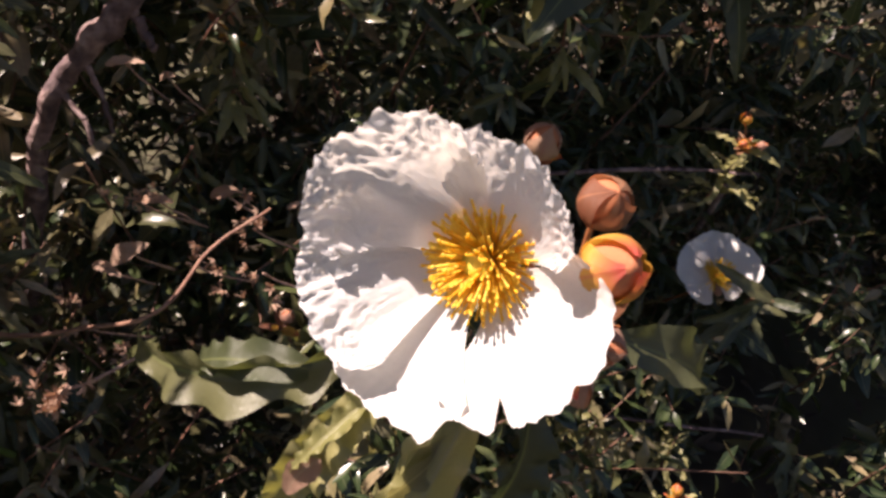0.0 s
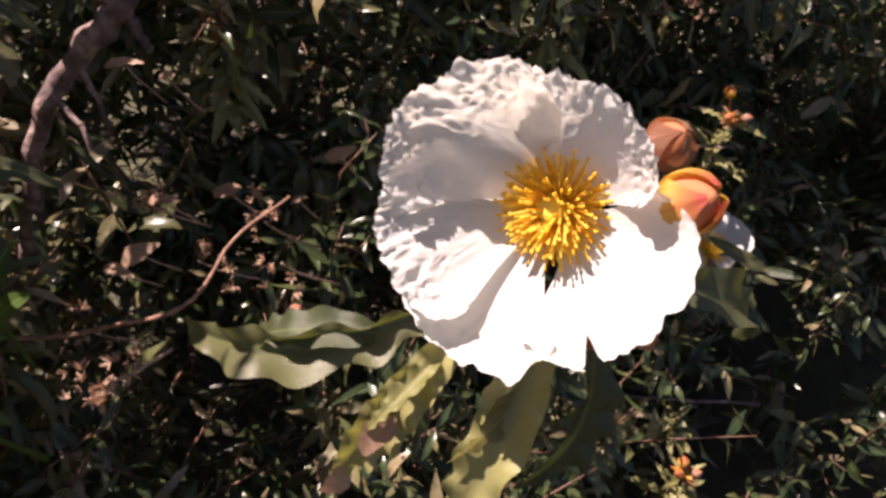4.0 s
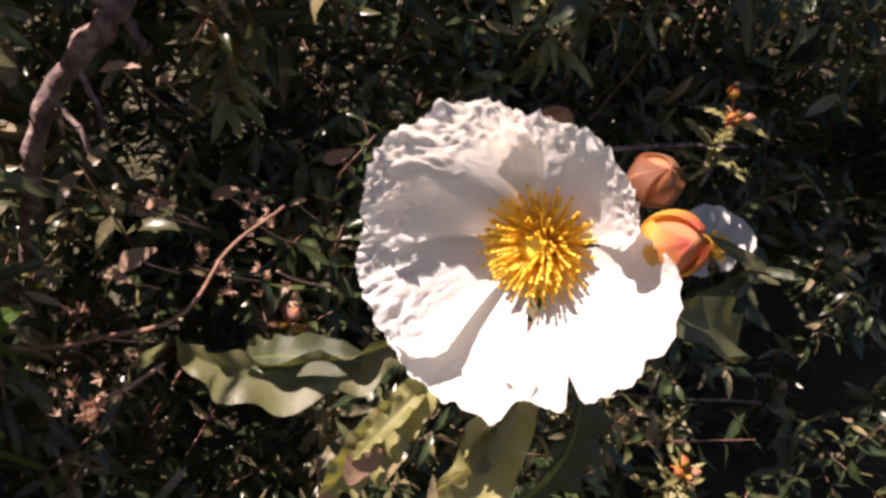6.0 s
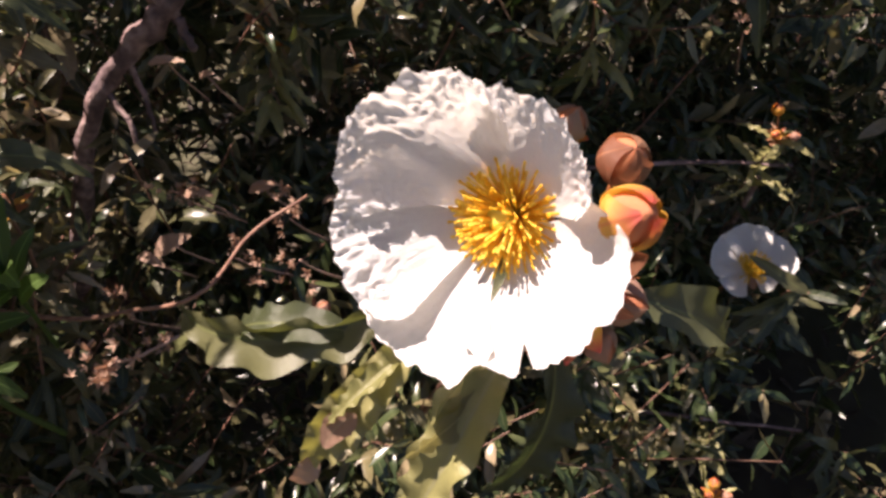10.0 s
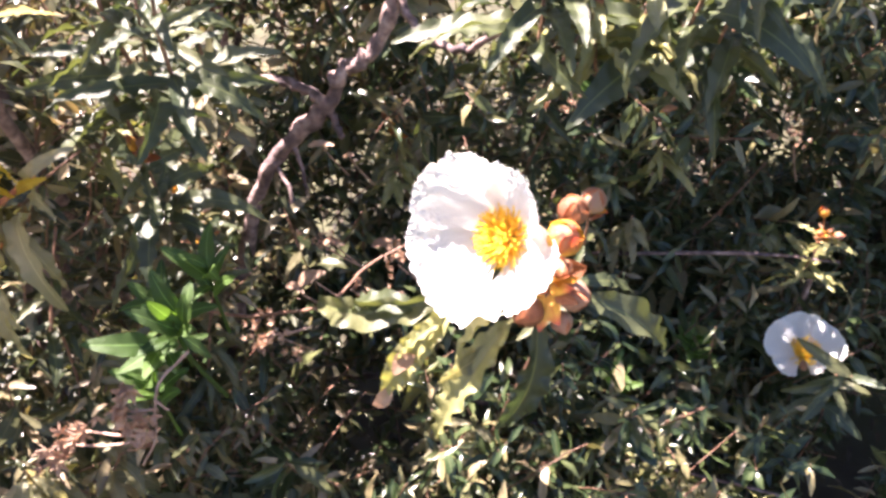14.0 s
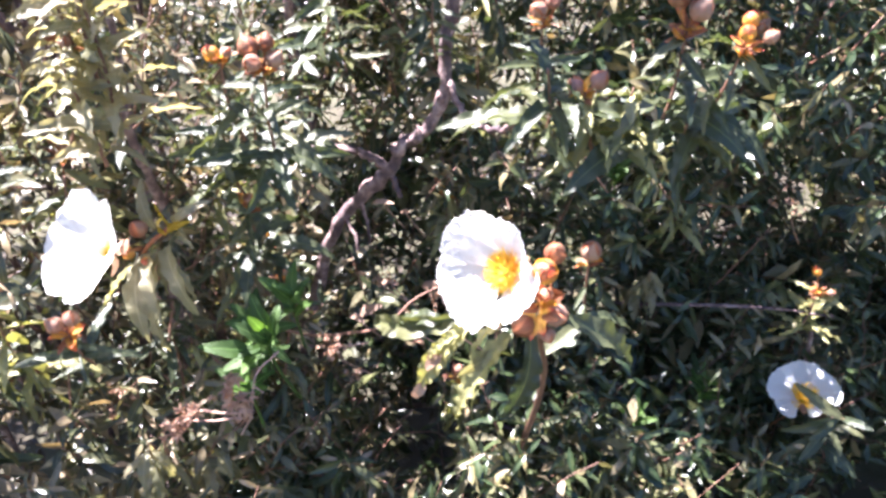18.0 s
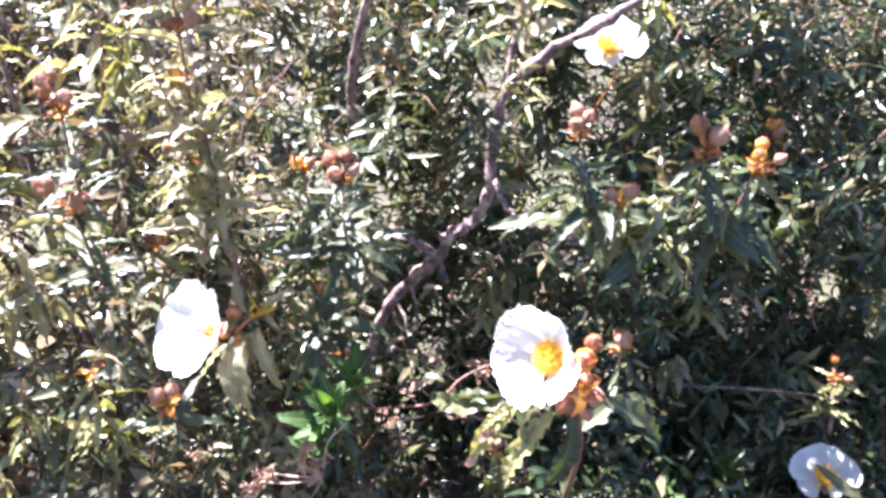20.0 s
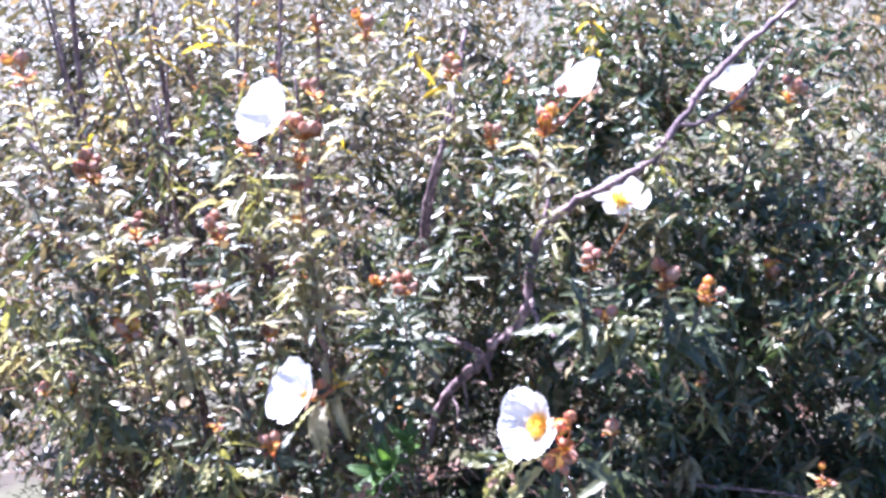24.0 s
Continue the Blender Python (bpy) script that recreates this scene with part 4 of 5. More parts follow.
# bright green sprig
sprig = thing("green_sprig", Matrix.Translation((-0.175, 0.225, 0.74)), "bright green sprig with broad fresh leaves", "plant shoot", "leafy shoots of the shrub")
C3 = Vector((-0.175, 0.225, 0.74))
part("stem", tube_mesh("stem", [(0.01, 0.02, -0.06), (0, 0, 0), (-0.006, -0.004, 0.05)], 0.002, 0.0014, M_LEAF_LIME, 6), sprig)
for k, (p, q) in enumerate((((-0.172, 0.222, 0.782), (-0.197, 0.229, 0.831)), ((-0.170, 0.220, 0.775), (-0.160, 0.218, 0.822)), ((-0.185, 0.205, 0.770), (-0.229, 0.165, 0.797)), ((-0.180, 0.215, 0.770), (-0.192, 0.177, 0.778)),
                            ((-0.175, 0.225, 0.77), (-0.175, 0.253, 0.807)), ((-0.182, 0.210, 0.765), (-0.211, 0.174, 0.758)), ((-0.175, 0.222, 0.765), (-0.150, 0.222, 0.742)), ((-0.178, 0.22, 0.772), (-0.215, 0.205, 0.80)), ((-0.175, 0.22, 0.772), (-0.150, 0.20, 0.79)),
                            ((-0.178, 0.22, 0.76), (-0.20, 0.185, 0.745)), ((-0.175, 0.22, 0.78), (-0.185, 0.20, 0.82)))):
    p, q = Vector(p), Vector(q)
    part("leaf", LIME_BROAD[k % 3], sprig, along(p - C3, p + (q - p) * 0.78 - C3, (0.0, -0.6, 0.8), 1.15))
    turn = Matrix.Rotation(radians(50 + 17 * (k % 3)), 3, (0.1, -0.5, 0.8))
    part("leaf", LIME_BROAD[(k + 1) % 3], sprig, along(p - C3 - Vector((0, 0, 0.006)), p - C3 + (turn @ (q - p)) * 0.55, (0.2, -0.6, 0.7), 1.2))


for base, seed in (((0.085, 0.708, 0.735), 1), ((0.25, 0.66, 0.43), 2), ((0.16, 0.60, 0.40), 4), ((-0.168, 0.262, 0.775), 5), ((-0.205, 0.255, 0.735), 6), ((-0.190, 0.200, 0.715), 7)):
    rng = np.random.default_rng(seed)
    small = thing("green_sprig", Matrix.Translation(base), "small sprig of fresh green leaves", "plant shoot", "leafy shoots of the shrub")
    part("stem", tube_mesh("stem", [(0.0, 0.01, -0.05), (0, 0, 0), (0, -0.004, 0.03)], 0.0015, 0.001, M_LEAF_LIME, 6), small)
    for k in range(8):
        a = 0.79 * k * 3 + rng.uniform(-0.3, 0.3)
        d = Vector((math.cos(a), math.sin(a) - 0.4, rng.uniform(0.3, 1.2))).normalized() * rng.uniform(0.028, 0.045)
        p = Vector((0, -0.002, 0.004 * k))
        part("leaf", LIME_BROAD[k % 3], small, along(p, p + d, (0.0, -0.5, 0.8), 1.1))


# ---- dried seed heads ----
def capsule_mesh():
    pts, faces = [], []
    for k in range(5):
        g = leaf_points(6, 5, 0.15, 1, 0.05, 0.5, -0.8 + 0.3 * (k % 3), 0.4, 90 + k)
        m = Matrix.Rotation(k * 1.2566, 3, "Z") @ Matrix.Rotation(radians(-40 - 12 * (k % 2)), 3, "Y")
        o = len(pts)
        pts += [tuple(m @ Vector(q)) for q in g.reshape(-1, 3)]
        faces += [(o + i * 5 + j, o + i * 5 + j + 1, o + i * 5 + 6 + j, o + i * 5 + 5 + j) for i in range(5) for j in range(4)]
    uv = np.tile(np.stack(np.meshgrid(np.linspace(0, 1, 6), np.linspace(0, 1, 5), indexing="ij"), -1).reshape(-1, 2), (5, 1))
    return mesh_of("capsule", pts, faces, M_LEAF_DRY, uv)


CAPSULE = capsule_mesh()


def seed_head(stems, capsules, label, seed=1, grown=0.45, number=4):
    base = Vector(stems[0][0])
    rng = np.random.default_rng(seed)
    ob = thing("dried_seed_head", Matrix.Translation(base), label, "seed head", "dried seed heads")
    for pts in stems:
        part("twig", tube_mesh("twig", [Vector(p) - base for p in pts], 0.0010, 0.0007, M_DRYTWIG, 6, len(pts) * 4, 0.15, seed), ob)
    for p, size in [(Vector(p) + Vector(rng.normal(0, 0.0045, 3)), size * grown) for p, size in capsules for _ in range(number)]:
        part("capsule", CAPSULE, ob, facing(Vector(p) - base, rng.normal(0, 1, 3) + np.array([-0.3, -0.6, 0.6]), float(rng.uniform(0, 360)), size))
    return ob


seed_head([[(-0.123, 0.155, 0.826), (-0.133, 0.132, 0.816), (-0.136, 0.121, 0.782), (-0.143, 0.112, 0.765)], [(-0.136, 0.121, 0.784), (-0.165, 0.124, 0.772), (-0.20, 0.128, 0.760), (-0.222, 0.113, 0.745)], [(-0.136, 0.121, 0.781), (-0.17, 0.120, 0.766), (-0.20, 0.122, 0.755)], [(-0.134, 0.128, 0.80), (-0.150, 0.12, 0.803)], [(-0.134, 0.128, 0.808), (-0.12, 0.12, 0.812)]],
          [((-0.146, 0.121, 0.817), 0.014), ((-0.150, 0.118, 0.808), 0.013), ((-0.142, 0.116, 0.802), 0.012), ((-0.198, 0.128, 0.762), 0.015), ((-0.207, 0.122, 0.758), 0.013), ((-0.218, 0.115, 0.749), 0.012), ((-0.142, 0.119, 0.783), 0.014), ((-0.152, 0.122, 0.800), 0.014), ((-0.150, 0.120, 0.790), 0.013), ((-0.212, 0.122, 0.744), 0.014)], "dried pink-brown seed heads on a bare twig", 1, 0.62, 5)
seed_head([[(-0.085, 0.25, 0.77), (-0.095, 0.228, 0.780), (-0.103, 0.216, 0.788)], [(-0.10, 0.218, 0.79), (-0.106, 0.22, 0.775)]],
          [((-0.103, 0.212, 0.786), 0.015), ((-0.108, 0.218, 0.778), 0.014), ((-0.098, 0.222, 0.782), 0.012), ((-0.114, 0.213, 0.79), 0.009)], "withered pinkish seed head on a thin twig", 2)
for k, (p, n) in enumerate((((-0.16, 0.44, 0.70), 4), ((-0.12, 0.42, 0.66), 3), ((-0.20, 0.40, 0.60), 4), ((-0.07, 0.42, 0.70), 3), ((0.06, 0.62, 0.80), 5), ((0.32, 0.75, 0.70), 4), ((-0.36, 0.2, 0.66), 4), ((-0.05, 0.36, 0.72), 3))):
    rng = np.random.default_rng(200 + k)
    q = Vector(p)
    seed_head([[q + Vector((0.03, 0.06, -0.08)), q + Vector((0.01, 0.02, -0.03)), q]], [(q + Vector(rng.normal(0, 0.012, 3)), float(rng.uniform(0.010, 0.016))) for _ in range(n)], "withered pinkish seed heads among the leaves", 30 + k)

# withered leaves caught among the twigs
for k, (p, size) in enumerate((((-0.173, 0.505, 0.767), 0.028), ((-0.146, 0.509, 0.756), 0.02), ((-0.112, 0.498, 0.661), 0.03), ((-0.148, 0.454, 0.686), 0.026), ((-0.025, 0.530, 0.680), 0.036), ((-0.156, 0.410, 0.674), 0.036), ((-0.169, 0.398, 0.668), 0.03), ((-0.057, 0.502, 0.651), 0.016))):
    rng = np.random.default_rng(1300 + k)
    dead = thing("withered_leaf", Matrix.Translation(p), "withered pinkish leaf caught on a thin twig", "dry leaf", "withered leaves in the shrub")
    part("twig", tube_mesh("twig", [(0.010, 0.045, -0.060), (0.003, 0.016, -0.022), (0, 0.001, 0)], 0.0010, 0.0006, M_DRYTWIG, 5, 10, 0.15, k), dead)
    way = Vector((0.8, -0.2 + 0.3 * rng.uniform(-1, 1), 0.35 + 0.3 * rng.uniform(-1, 1))).normalized() * size
    part("blade", LEAF_SETS["dry"][k % 6], dead, along(-way * 0.5, way * 0.5, (-0.3, -0.5, 0.8), 1.5))

# ---- ground ----
def ground_mesh():
    v, f = [], []
    radii = [0] + [0.15 * 1.28 ** k for k in range(42)]
    n = 48
    for r in radii:
        for k in range(n):
            a = 2 * math.pi * k / n
            x, y = r * math.cos(a), 0.6 + r * math.sin(a)
            v.append((x, y, 0.03 * noise.noise(Vector((x * 1.3, y * 1.3, 0))) + min(r, 60) * 0.012 * noise.noise(Vector((x * 0.05, y * 0.05, 3)))))
    for i in range(len(radii) - 1):
        for k in range(n):
            k2 = (k + 1) % n
            f.append((i * n + k, (i + 1) * n + k, (i + 1) * n + k2, i * n + k2))
    return mesh_of("ground", v, f, M_GROUND)


tagged(new("ground", ground_mesh()), "brown earth with dry litter and patchy grass", "ground", "", "structure")

# ---- foliage too dense to count ----
def low_leaf(rows):
    """Six small leaf shapes with their faces and UVs."""
    shapes = np.stack([leaf_points(rows, 3, 0.105 + 0.02 * (k % 3), 2, 0.05, 0.3, (0.4, 0.9, 0.0, 1.3, -0.4, 0.7)[k], 0.4 * (k - 2.5), 300 + k).reshape(-1, 3) for k in range(6)])
    faces = np.array([(i * 3 + j, i * 3 + j + 1, i * 3 + 4 + j, i * 3 + 3 + j) for i in range(rows - 1) for j in range(2)])
    uv = np.stack(np.meshgrid(np.linspace(0, 1, rows), np.linspace(0, 1, 3), indexing="ij"), -1).reshape(-1, 2)
    return shapes, faces, uv


LOW = {rows: low_leaf(rows) for rows in (4, 5)}


def leaf_mass(name, pos, way, face, size, mat, label, category="foliage", rng=None, slim=1.0, rows=5):
    """Many leaves in one mesh: places, pointing ways, face ways and lengths."""
    n = len(pos)
    low_shapes, low_faces, low_uv = LOW[rows]
    size_of = 3 * rows
    x = way / np.linalg.norm(way, axis=1)[:, None]
    z = face - x * np.sum(face * x, 1)[:, None]
    z /= np.linalg.norm(z, axis=1)[:, None]
    y = np.cross(z, x)
    kind = rng.integers(0, 6, n)
    shapes = low_shapes[kind]
    wide = slim * rng.uniform(0.8, 1.35, n)[:, None, None]
    v = pos[:, None, :] + size[:, None, None] * (shapes[..., 0:1] * x[:, None, :] + shapes[..., 1:2] * wide * y[:, None, :] + shapes[..., 2:3] * z[:, None, :])
    faces = (np.arange(n)[:, None, None] * size_of + low_faces[None]).reshape(-1, 4)
    me = bpy.data.meshes.new(name)
    me.vertices.add(n * size_of)
    me.vertices.foreach_set("co", v.astype(np.float32).ravel())
    me.loops.add(faces.size)
    me.loops.foreach_set("vertex_index", faces.astype(np.int32).ravel())
    me.polygons.add(len(faces))
    me.polygons.foreach_set("loop_start", np.arange(0, faces.size, 4, dtype=np.int32))
    me.polygons.foreach_set("use_smooth", np.ones(len(faces), dtype=bool))
    layer = me.uv_layers.new(name="UVMap")
    layer.data.foreach_set("uv", low_uv[(faces % size_of)].astype(np.float32).ravel())
    me.update(calc_edges=True)
    me.materials.append(mat)
    return tagged(new(name, me), label, category, "", "stuff")


# camera spots: leaves left out round them and on sightlines to flowers, buds, branch
EYES = np.array([(0.0, 0.01, 1.08), (0.061, -0.066, 1.108), (0.102, -0.175, 1.187), (0.139, -0.394, 1.336), (0.30, -0.594, 1.406)])
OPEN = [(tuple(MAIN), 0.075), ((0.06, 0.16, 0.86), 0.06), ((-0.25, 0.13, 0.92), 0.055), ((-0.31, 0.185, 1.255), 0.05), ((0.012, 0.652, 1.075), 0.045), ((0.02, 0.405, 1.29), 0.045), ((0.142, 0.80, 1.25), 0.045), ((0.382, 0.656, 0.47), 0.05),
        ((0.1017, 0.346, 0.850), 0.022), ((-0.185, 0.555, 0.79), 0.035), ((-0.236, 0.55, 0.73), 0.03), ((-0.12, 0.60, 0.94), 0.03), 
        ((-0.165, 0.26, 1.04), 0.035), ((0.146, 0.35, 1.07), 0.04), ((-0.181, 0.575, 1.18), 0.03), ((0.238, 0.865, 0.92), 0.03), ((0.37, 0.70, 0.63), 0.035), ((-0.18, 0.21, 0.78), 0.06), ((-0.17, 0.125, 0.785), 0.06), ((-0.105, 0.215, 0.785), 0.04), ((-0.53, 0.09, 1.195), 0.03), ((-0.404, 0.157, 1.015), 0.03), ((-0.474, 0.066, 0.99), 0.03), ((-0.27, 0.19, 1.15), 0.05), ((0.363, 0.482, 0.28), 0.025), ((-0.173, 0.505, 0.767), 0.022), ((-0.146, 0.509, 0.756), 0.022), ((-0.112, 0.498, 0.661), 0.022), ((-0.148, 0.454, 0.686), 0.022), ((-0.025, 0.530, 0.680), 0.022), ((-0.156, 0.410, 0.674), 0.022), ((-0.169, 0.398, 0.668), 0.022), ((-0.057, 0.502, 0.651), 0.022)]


# also left out along lines to the sun, so that light reaches these spots
GAPS = [(k, eye, rad) for k, rad in OPEN for eye in EYES] + [(k, tuple(np.array(k) + 1.3 * np.array(SUN)), rad * 0.7) for k, rad in (*OPEN[:4], *OPEN[5:7], *OPEN[-8:], ((-0.185, 0.555, 0.79), 0.07), ((-0.236, 0.55, 0.73), 0.07), ((-0.12, 0.60, 0.94), 0.075), ((-0.16, 0.53, 0.60), 0.06), ((0.05, 0.65, 1.14), 0.05), ((0.20, 0.80, 1.35), 0.05), ((-0.215, 0.14, 0.90), 0.11), ((-0.17, 0.125, 0.785), 0.03), ((0.372, 0.70, 0.625), 0.055), ((0.24, 0.54, 0.36), 0.065), ((-0.27, 0.17, 1.10), 0.11))]

# shade low at the right is put in by thinning out the twigs here
THINNED = ((0.66, 0.60, 0.25), (0.27, 0.30, 0.30))


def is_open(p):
    """Which of the places p lie in a gap cut for the camera or the sun."""
    hit = np.min(np.linalg.norm(p[:, None, :] - EYES[None], axis=2), axis=1) < 0.16
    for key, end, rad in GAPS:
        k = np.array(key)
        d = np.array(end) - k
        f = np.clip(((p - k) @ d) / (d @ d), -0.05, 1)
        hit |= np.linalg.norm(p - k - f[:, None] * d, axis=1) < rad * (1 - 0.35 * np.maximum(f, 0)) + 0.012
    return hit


# the shrub as lobes: centre, half sizes, number of twigs
LOBES = [((-0.80, 0.72, 0.55), (0.70, 0.55, 0.74), 660), ((-0.12, 1.02, 0.50), (0.55, 0.42, 0.82), 800), ((0.80, 1.45, 0.40), (0.85, 0.60, 0.66), 900),
         ((0.45, 0.82, 0.14), (0.50, 0.42, 0.30), 380), ((-0.12, 0.54, 0.23), (0.42, 0.32, 0.38), 330), ((-0.50, 0.28, 0.40), (0.36, 0.28, 0.46), 300), ((0.15, 0.35, 0.06), (0.60, 0.40, 0.18), 230), ((-1.35, 0.75, 0.45), (0.55, 0.60, 0.70), 320), ((0.10, 1.9, 0.45), (0.9, 0.6, 0.66), 300), ((0.9, 0.80, 0.14), (0.4, 0.5, 0.28), 220),
         ((-0.95, 1.15, 0.70), (1.0, 0.55, 0.78), 560), ((0.55, 1.25, 0.35), (0.60, 0.42, 0.58), 500), ((-0.62, 0.30, 0.85), (0.34, 0.26, 0.36), 110), ((-0.15, 0.95, 0.25), (0.80, 0.45, 0.30), 600), ((0.95, 1.9, 0.35), (0.9, 0.5, 0.5), 260), ((0.0, 1.12, 0.92), (0.48, 0.30, 0.42), 420), ((-1.7, 1.6, 0.85), (1.1, 0.5, 0.72), 420), ((-0.25, 1.6, 1.0), (0.75, 0.4, 0.52), 380), ((0.55, 1.55, 0.25), (0.85, 0.45, 0.40), 650), ((0.55, 1.0, 0.12), (0.60, 0.40, 0.22), 270),
         ((-1.55, 1.05, 0.75), (0.65, 0.45, 0.75), 420), ((-1.15, 0.25, 0.35), (0.45, 0.40, 0.48), 300), ((0.30, 0.98, 0.72), (0.34, 0.24, 0.30), 150)]


def shrub_mass(number, rng):
    centre, half, count = LOBES[number]
    count = int(count * (1.0 if number in (3, 4, 6, 13) else 0.82))
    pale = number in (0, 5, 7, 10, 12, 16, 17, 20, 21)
    pos, way, face, size = [], [], [], []
    tw_v, tw_f = [], []
    m = count * 6
    u = rng.normal(0, 1, (m, 3))
    u[:, 2] = np.abs(u[:, 2]) * 1.1 - 0.25
    u[:, 1] -= 0.35
    u /= np.linalg.norm(u, axis=1)[:, None]
    bases = np.array(centre) + u * np.array(half) * (rng.uniform(0.45, 1.0, m) ** 0.6)[:, None]
    grows = u / np.array(half) * 0.35 + np.array([0, 0, 0.75]) + rng.normal(0, 0.35, (m, 3))
    grows /= np.linalg.norm(grows, axis=1)[:, None]
    lengths = rng.uniform(0.06, 0.17, m)
    clump = np.array([noise.noise(Vector(q * 5.0)) + 0.6 * noise.noise(Vector(q * 12.0)) for q in bases])
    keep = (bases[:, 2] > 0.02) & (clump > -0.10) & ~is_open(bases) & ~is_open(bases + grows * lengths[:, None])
    sparse = np.linalg.norm((bases - np.array(THINNED[0])) / np.array(THINNED[1]), axis=1) < 1
    keep &= ~sparse | (np.random.default_rng(number).random(m) < 0.16)
    for base, grow, length in list(zip(bases[keep], grows[keep], lengths[keep]))[:count]:
        v, f = tube_arrays([base, base + grow * length * 0.5 + rng.normal(0, 0.004, 3), base + grow * length], [0.0014, 0.0011, 0.0007], 3)
        tw_f += [tuple(i + len(tw_v) for i in q) for q in f]
        tw_v += v
        a = np.cross(grow, rng.normal(0, 1, 3))
        a /= np.linalg.norm(a)
        b = np.cross(grow, a)
        pairs = int(rng.integers(6, 9))
        big = rng.uniform(0.024, 0.056) * (0.72 if number in (5, 12, 21) else 1)
        for i in range(pairs):
            fr = 0.1 + 0.88 * i / (pairs - 1)
            for h in (0, math.pi):
                th = 1.571 * i + h + rng.uniform(-0.5, 0.5)
                d = (a * math.cos(th) + b * math.sin(th)) * 0.9 + grow * 0.5 + np.array([0, 0, -rng.uniform(0.0, 1.1)])
                pos.append(base + grow * length * fr)
                way.append(d)
                face.append(grow + np.array([0, 0, 0.6]) + rng.normal(0, 0.75, 3))
                size.append(big * (1.1 - 0.4 * fr) * rng.uniform(0.7, 1.2))
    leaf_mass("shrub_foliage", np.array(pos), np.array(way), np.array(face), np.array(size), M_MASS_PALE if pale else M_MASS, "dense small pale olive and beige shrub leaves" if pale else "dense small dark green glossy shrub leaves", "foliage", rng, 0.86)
    tagged(new("shrub_twigs", mesh_of("shrub_twigs", tw_v, tw_f, M_STEM)), "thin brown twigs inside the shrub", "twigs", "", "stuff")


for number in range(len(LOBES)):
    shrub_mass(number, np.random.default_rng(500 + number))

# larger leafy shoots standing out of the mass
rng = np.random.default_rng(640)
made = 0
for trial in range(2500):
    centre, half, _ = LOBES[(0, 0, 1, 4, 5, 5, 12, 10)[trial % 8]]
    u = rng.normal(0, 1, 3)
    u[2], u[1] = abs(u[2]), u[1] - 0.5
    u /= np.linalg.norm(u)
    p = np.array(centre) + u * np.array(half) * rng.uniform(0.85, 1.08)
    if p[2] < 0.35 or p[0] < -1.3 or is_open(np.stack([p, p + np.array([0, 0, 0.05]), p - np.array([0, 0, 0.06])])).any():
        continue
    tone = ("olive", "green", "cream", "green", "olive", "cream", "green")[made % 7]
    words = {"olive": "olive leafy rockrose shoot", "green": "dark green leafy rockrose shoot", "cream": "pale leafy rockrose shoot, sunlight put into its leaf colour"}[tone]
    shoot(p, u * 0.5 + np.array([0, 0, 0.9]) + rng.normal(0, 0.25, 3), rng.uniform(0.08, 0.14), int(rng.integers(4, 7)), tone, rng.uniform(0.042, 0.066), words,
          bunch(p + np.array([0, 0, 0.008]), int(rng.integers(1, 4)), 0.013, "red", 700 + made, 0.012) if made % 7 == 0 else (), 800 + made, rng.uniform(0.6, 1.8))
    made += 1
    if made == 200:
        break

# shoots along the top, backlight put into their yellow leaf colour
for k, (x, y, z) in enumerate(((-0.86, 0.42, 1.33), (-0.80, 0.46, 1.38), (-0.72, 0.50, 1.42), (-0.90, 0.40, 1.22), (-0.35, 0.62, 1.36), (-0.27, 0.60, 1.33), (-0.10, 0.80, 1.38), (-0.60, 0.42, 1.40), (-0.62, 0.60, 1.24), (-0.48, 0.55, 1.22))):
    shoot((x, y, z), (0.1 * (k % 3 - 1), -0.1, 1), 0.09, 3, "yellow", 0.045, "leafy shoot at the top of the shrub, backlight put into its yellow leaves", (), 950 + k, 0.9)

# thin upright stems among the leaves
for k in range(14):
    x, y, top = rng.uniform(-1.3, -0.35), rng.uniform(0.35, 0.95), rng.uniform(1.15, 1.5)
    lean = rng.normal(0, 0.06, 2)
    pts = [(x, y, 0.02), (x + lean[0], y + lean[1], top * 0.5), (x + lean[0] * 1.6 + rng.normal(0, 0.02), y + lean[1] * 1.6, top * 0.8), (x + lean[0] * 2, y + lean[1] * 2, top)]
    branch(pts, 0.0065, 0.0022, "upright grey-brown stem of the shrub", M_BARK, 6, 0.12, 60 + k)

# fallen leaves under the shrub
rng = np.random.default_rng(900)
n = 3500
xy = np.stack([rng.uniform(-1.8, 1.6, n), rng.uniform(-0.3, 2.2, n)], 1)
leaf_mass("leaf_litter", np.column_stack([xy, rng.uniform(0.02, 0.05, n)]), np.column_stack([rng.normal(0, 1, (n, 2)), rng.normal(0, 0.25, n)]), np.column_stack([rng.normal(0, 0.4, (n, 2)), np.ones(n)]), rng.uniform(0.02, 0.05, n), M_LITTER, "brown fallen leaves on the ground", "leaf litter", rng)

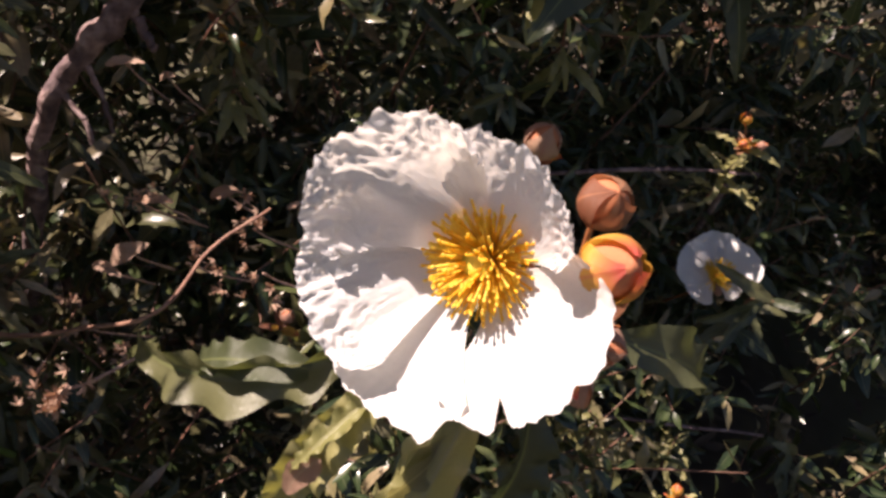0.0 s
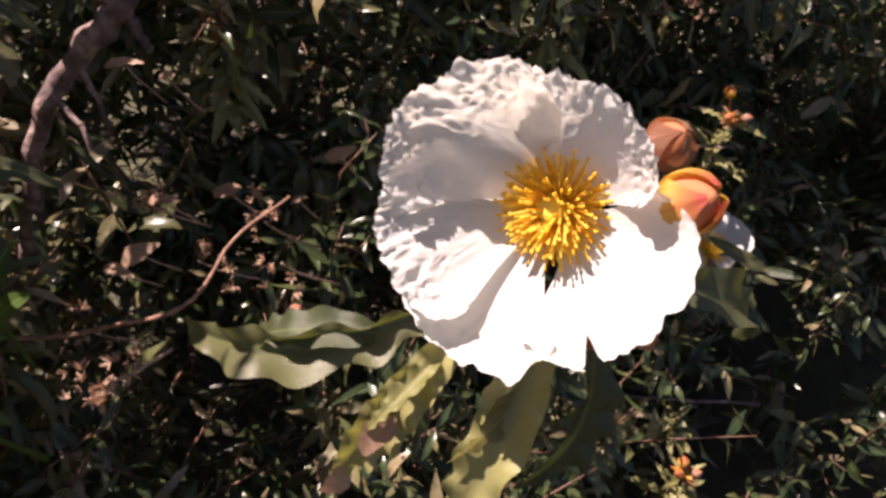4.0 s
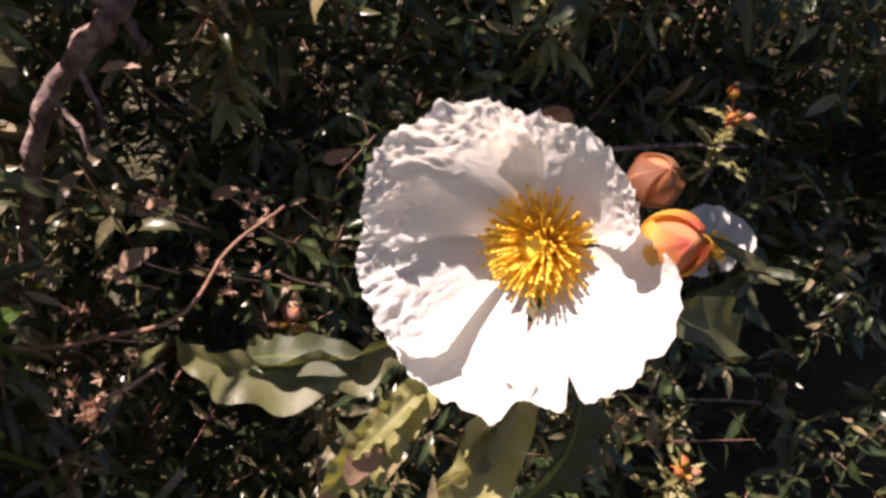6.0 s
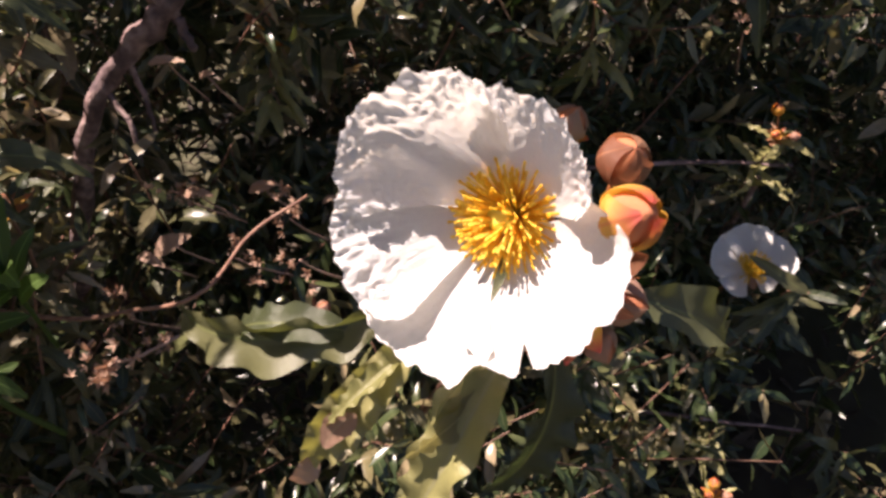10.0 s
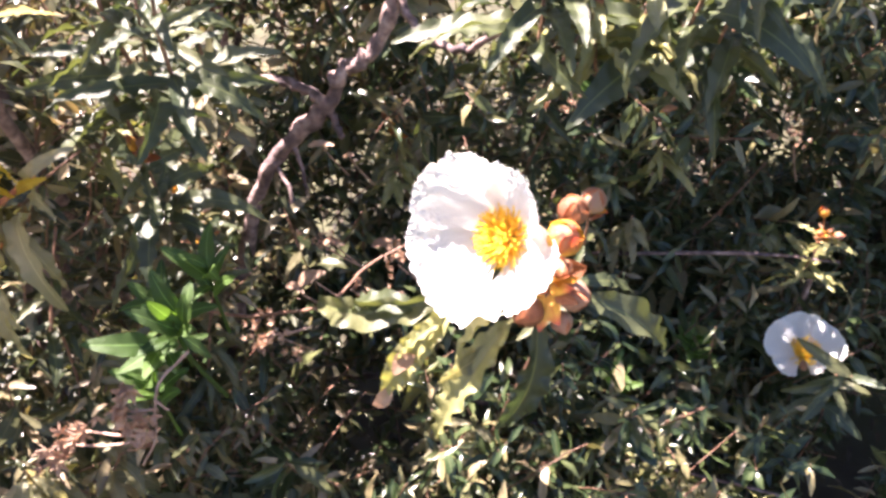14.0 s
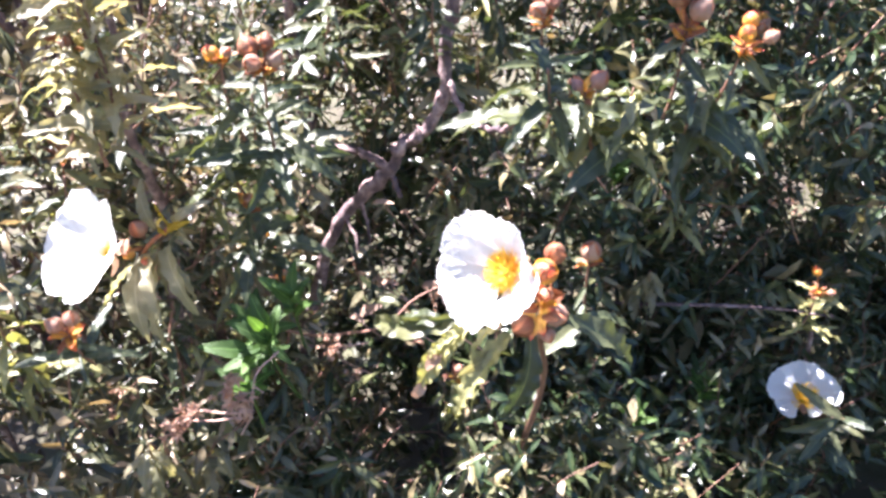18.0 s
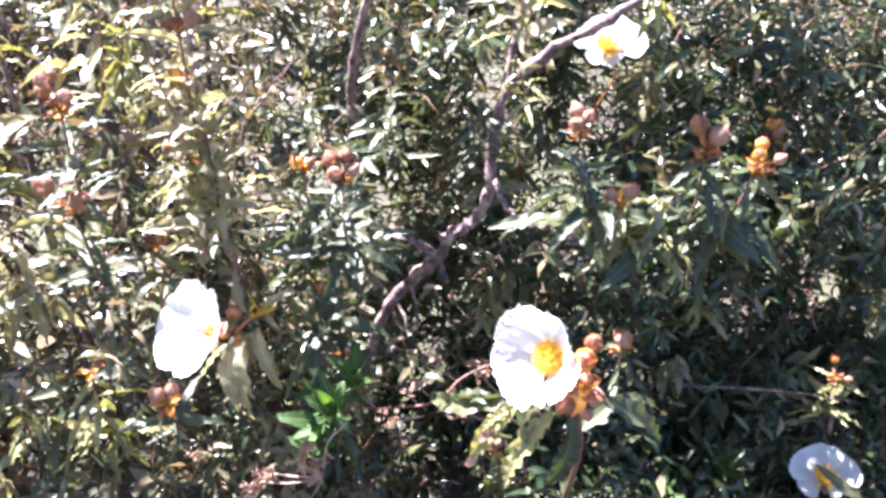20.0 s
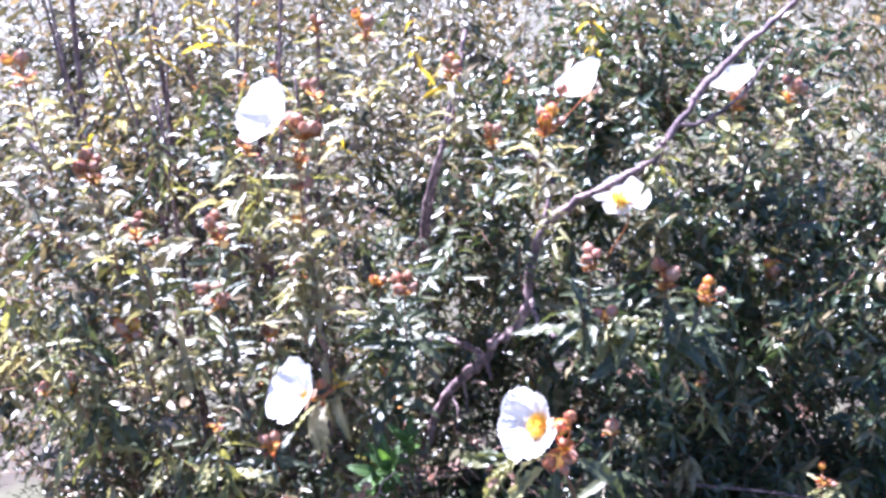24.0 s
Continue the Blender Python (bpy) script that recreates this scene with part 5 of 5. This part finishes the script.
# grass all round, and scrub behind
n = 16000
r = 0.9 * np.exp(rng.uniform(0, 3.0, n))
a = rng.uniform(0, 2 * math.pi, n)
pos = np.column_stack([r * np.cos(a), 0.6 + r * np.sin(a), np.zeros(n)])
tuft = np.array([noise.noise(Vector((p[0] * 1.5, p[1] * 1.5, 4))) for p in pos])
shrubby = ((pos[:, 0] + 0.2) / 1.7) ** 2 + ((pos[:, 1] - 1.0) / 1.2) ** 2 < 1
pos, r = pos[(tuft > -0.25) & ~shrubby], r[(tuft > -0.25) & ~shrubby]
pos = pos - np.array([0, 0, 0.02])
n = len(pos)
leaf_mass("grass", pos, np.column_stack([rng.normal(0, 0.4, (n, 2)), np.ones(n)]), rng.normal(0, 1, (n, 3)), rng.uniform(0.05, 0.20, n) * (0.8 + r / 10), M_GRASS, "dry yellow-green grass round the shrub", "grass", rng, 0.28, 4)
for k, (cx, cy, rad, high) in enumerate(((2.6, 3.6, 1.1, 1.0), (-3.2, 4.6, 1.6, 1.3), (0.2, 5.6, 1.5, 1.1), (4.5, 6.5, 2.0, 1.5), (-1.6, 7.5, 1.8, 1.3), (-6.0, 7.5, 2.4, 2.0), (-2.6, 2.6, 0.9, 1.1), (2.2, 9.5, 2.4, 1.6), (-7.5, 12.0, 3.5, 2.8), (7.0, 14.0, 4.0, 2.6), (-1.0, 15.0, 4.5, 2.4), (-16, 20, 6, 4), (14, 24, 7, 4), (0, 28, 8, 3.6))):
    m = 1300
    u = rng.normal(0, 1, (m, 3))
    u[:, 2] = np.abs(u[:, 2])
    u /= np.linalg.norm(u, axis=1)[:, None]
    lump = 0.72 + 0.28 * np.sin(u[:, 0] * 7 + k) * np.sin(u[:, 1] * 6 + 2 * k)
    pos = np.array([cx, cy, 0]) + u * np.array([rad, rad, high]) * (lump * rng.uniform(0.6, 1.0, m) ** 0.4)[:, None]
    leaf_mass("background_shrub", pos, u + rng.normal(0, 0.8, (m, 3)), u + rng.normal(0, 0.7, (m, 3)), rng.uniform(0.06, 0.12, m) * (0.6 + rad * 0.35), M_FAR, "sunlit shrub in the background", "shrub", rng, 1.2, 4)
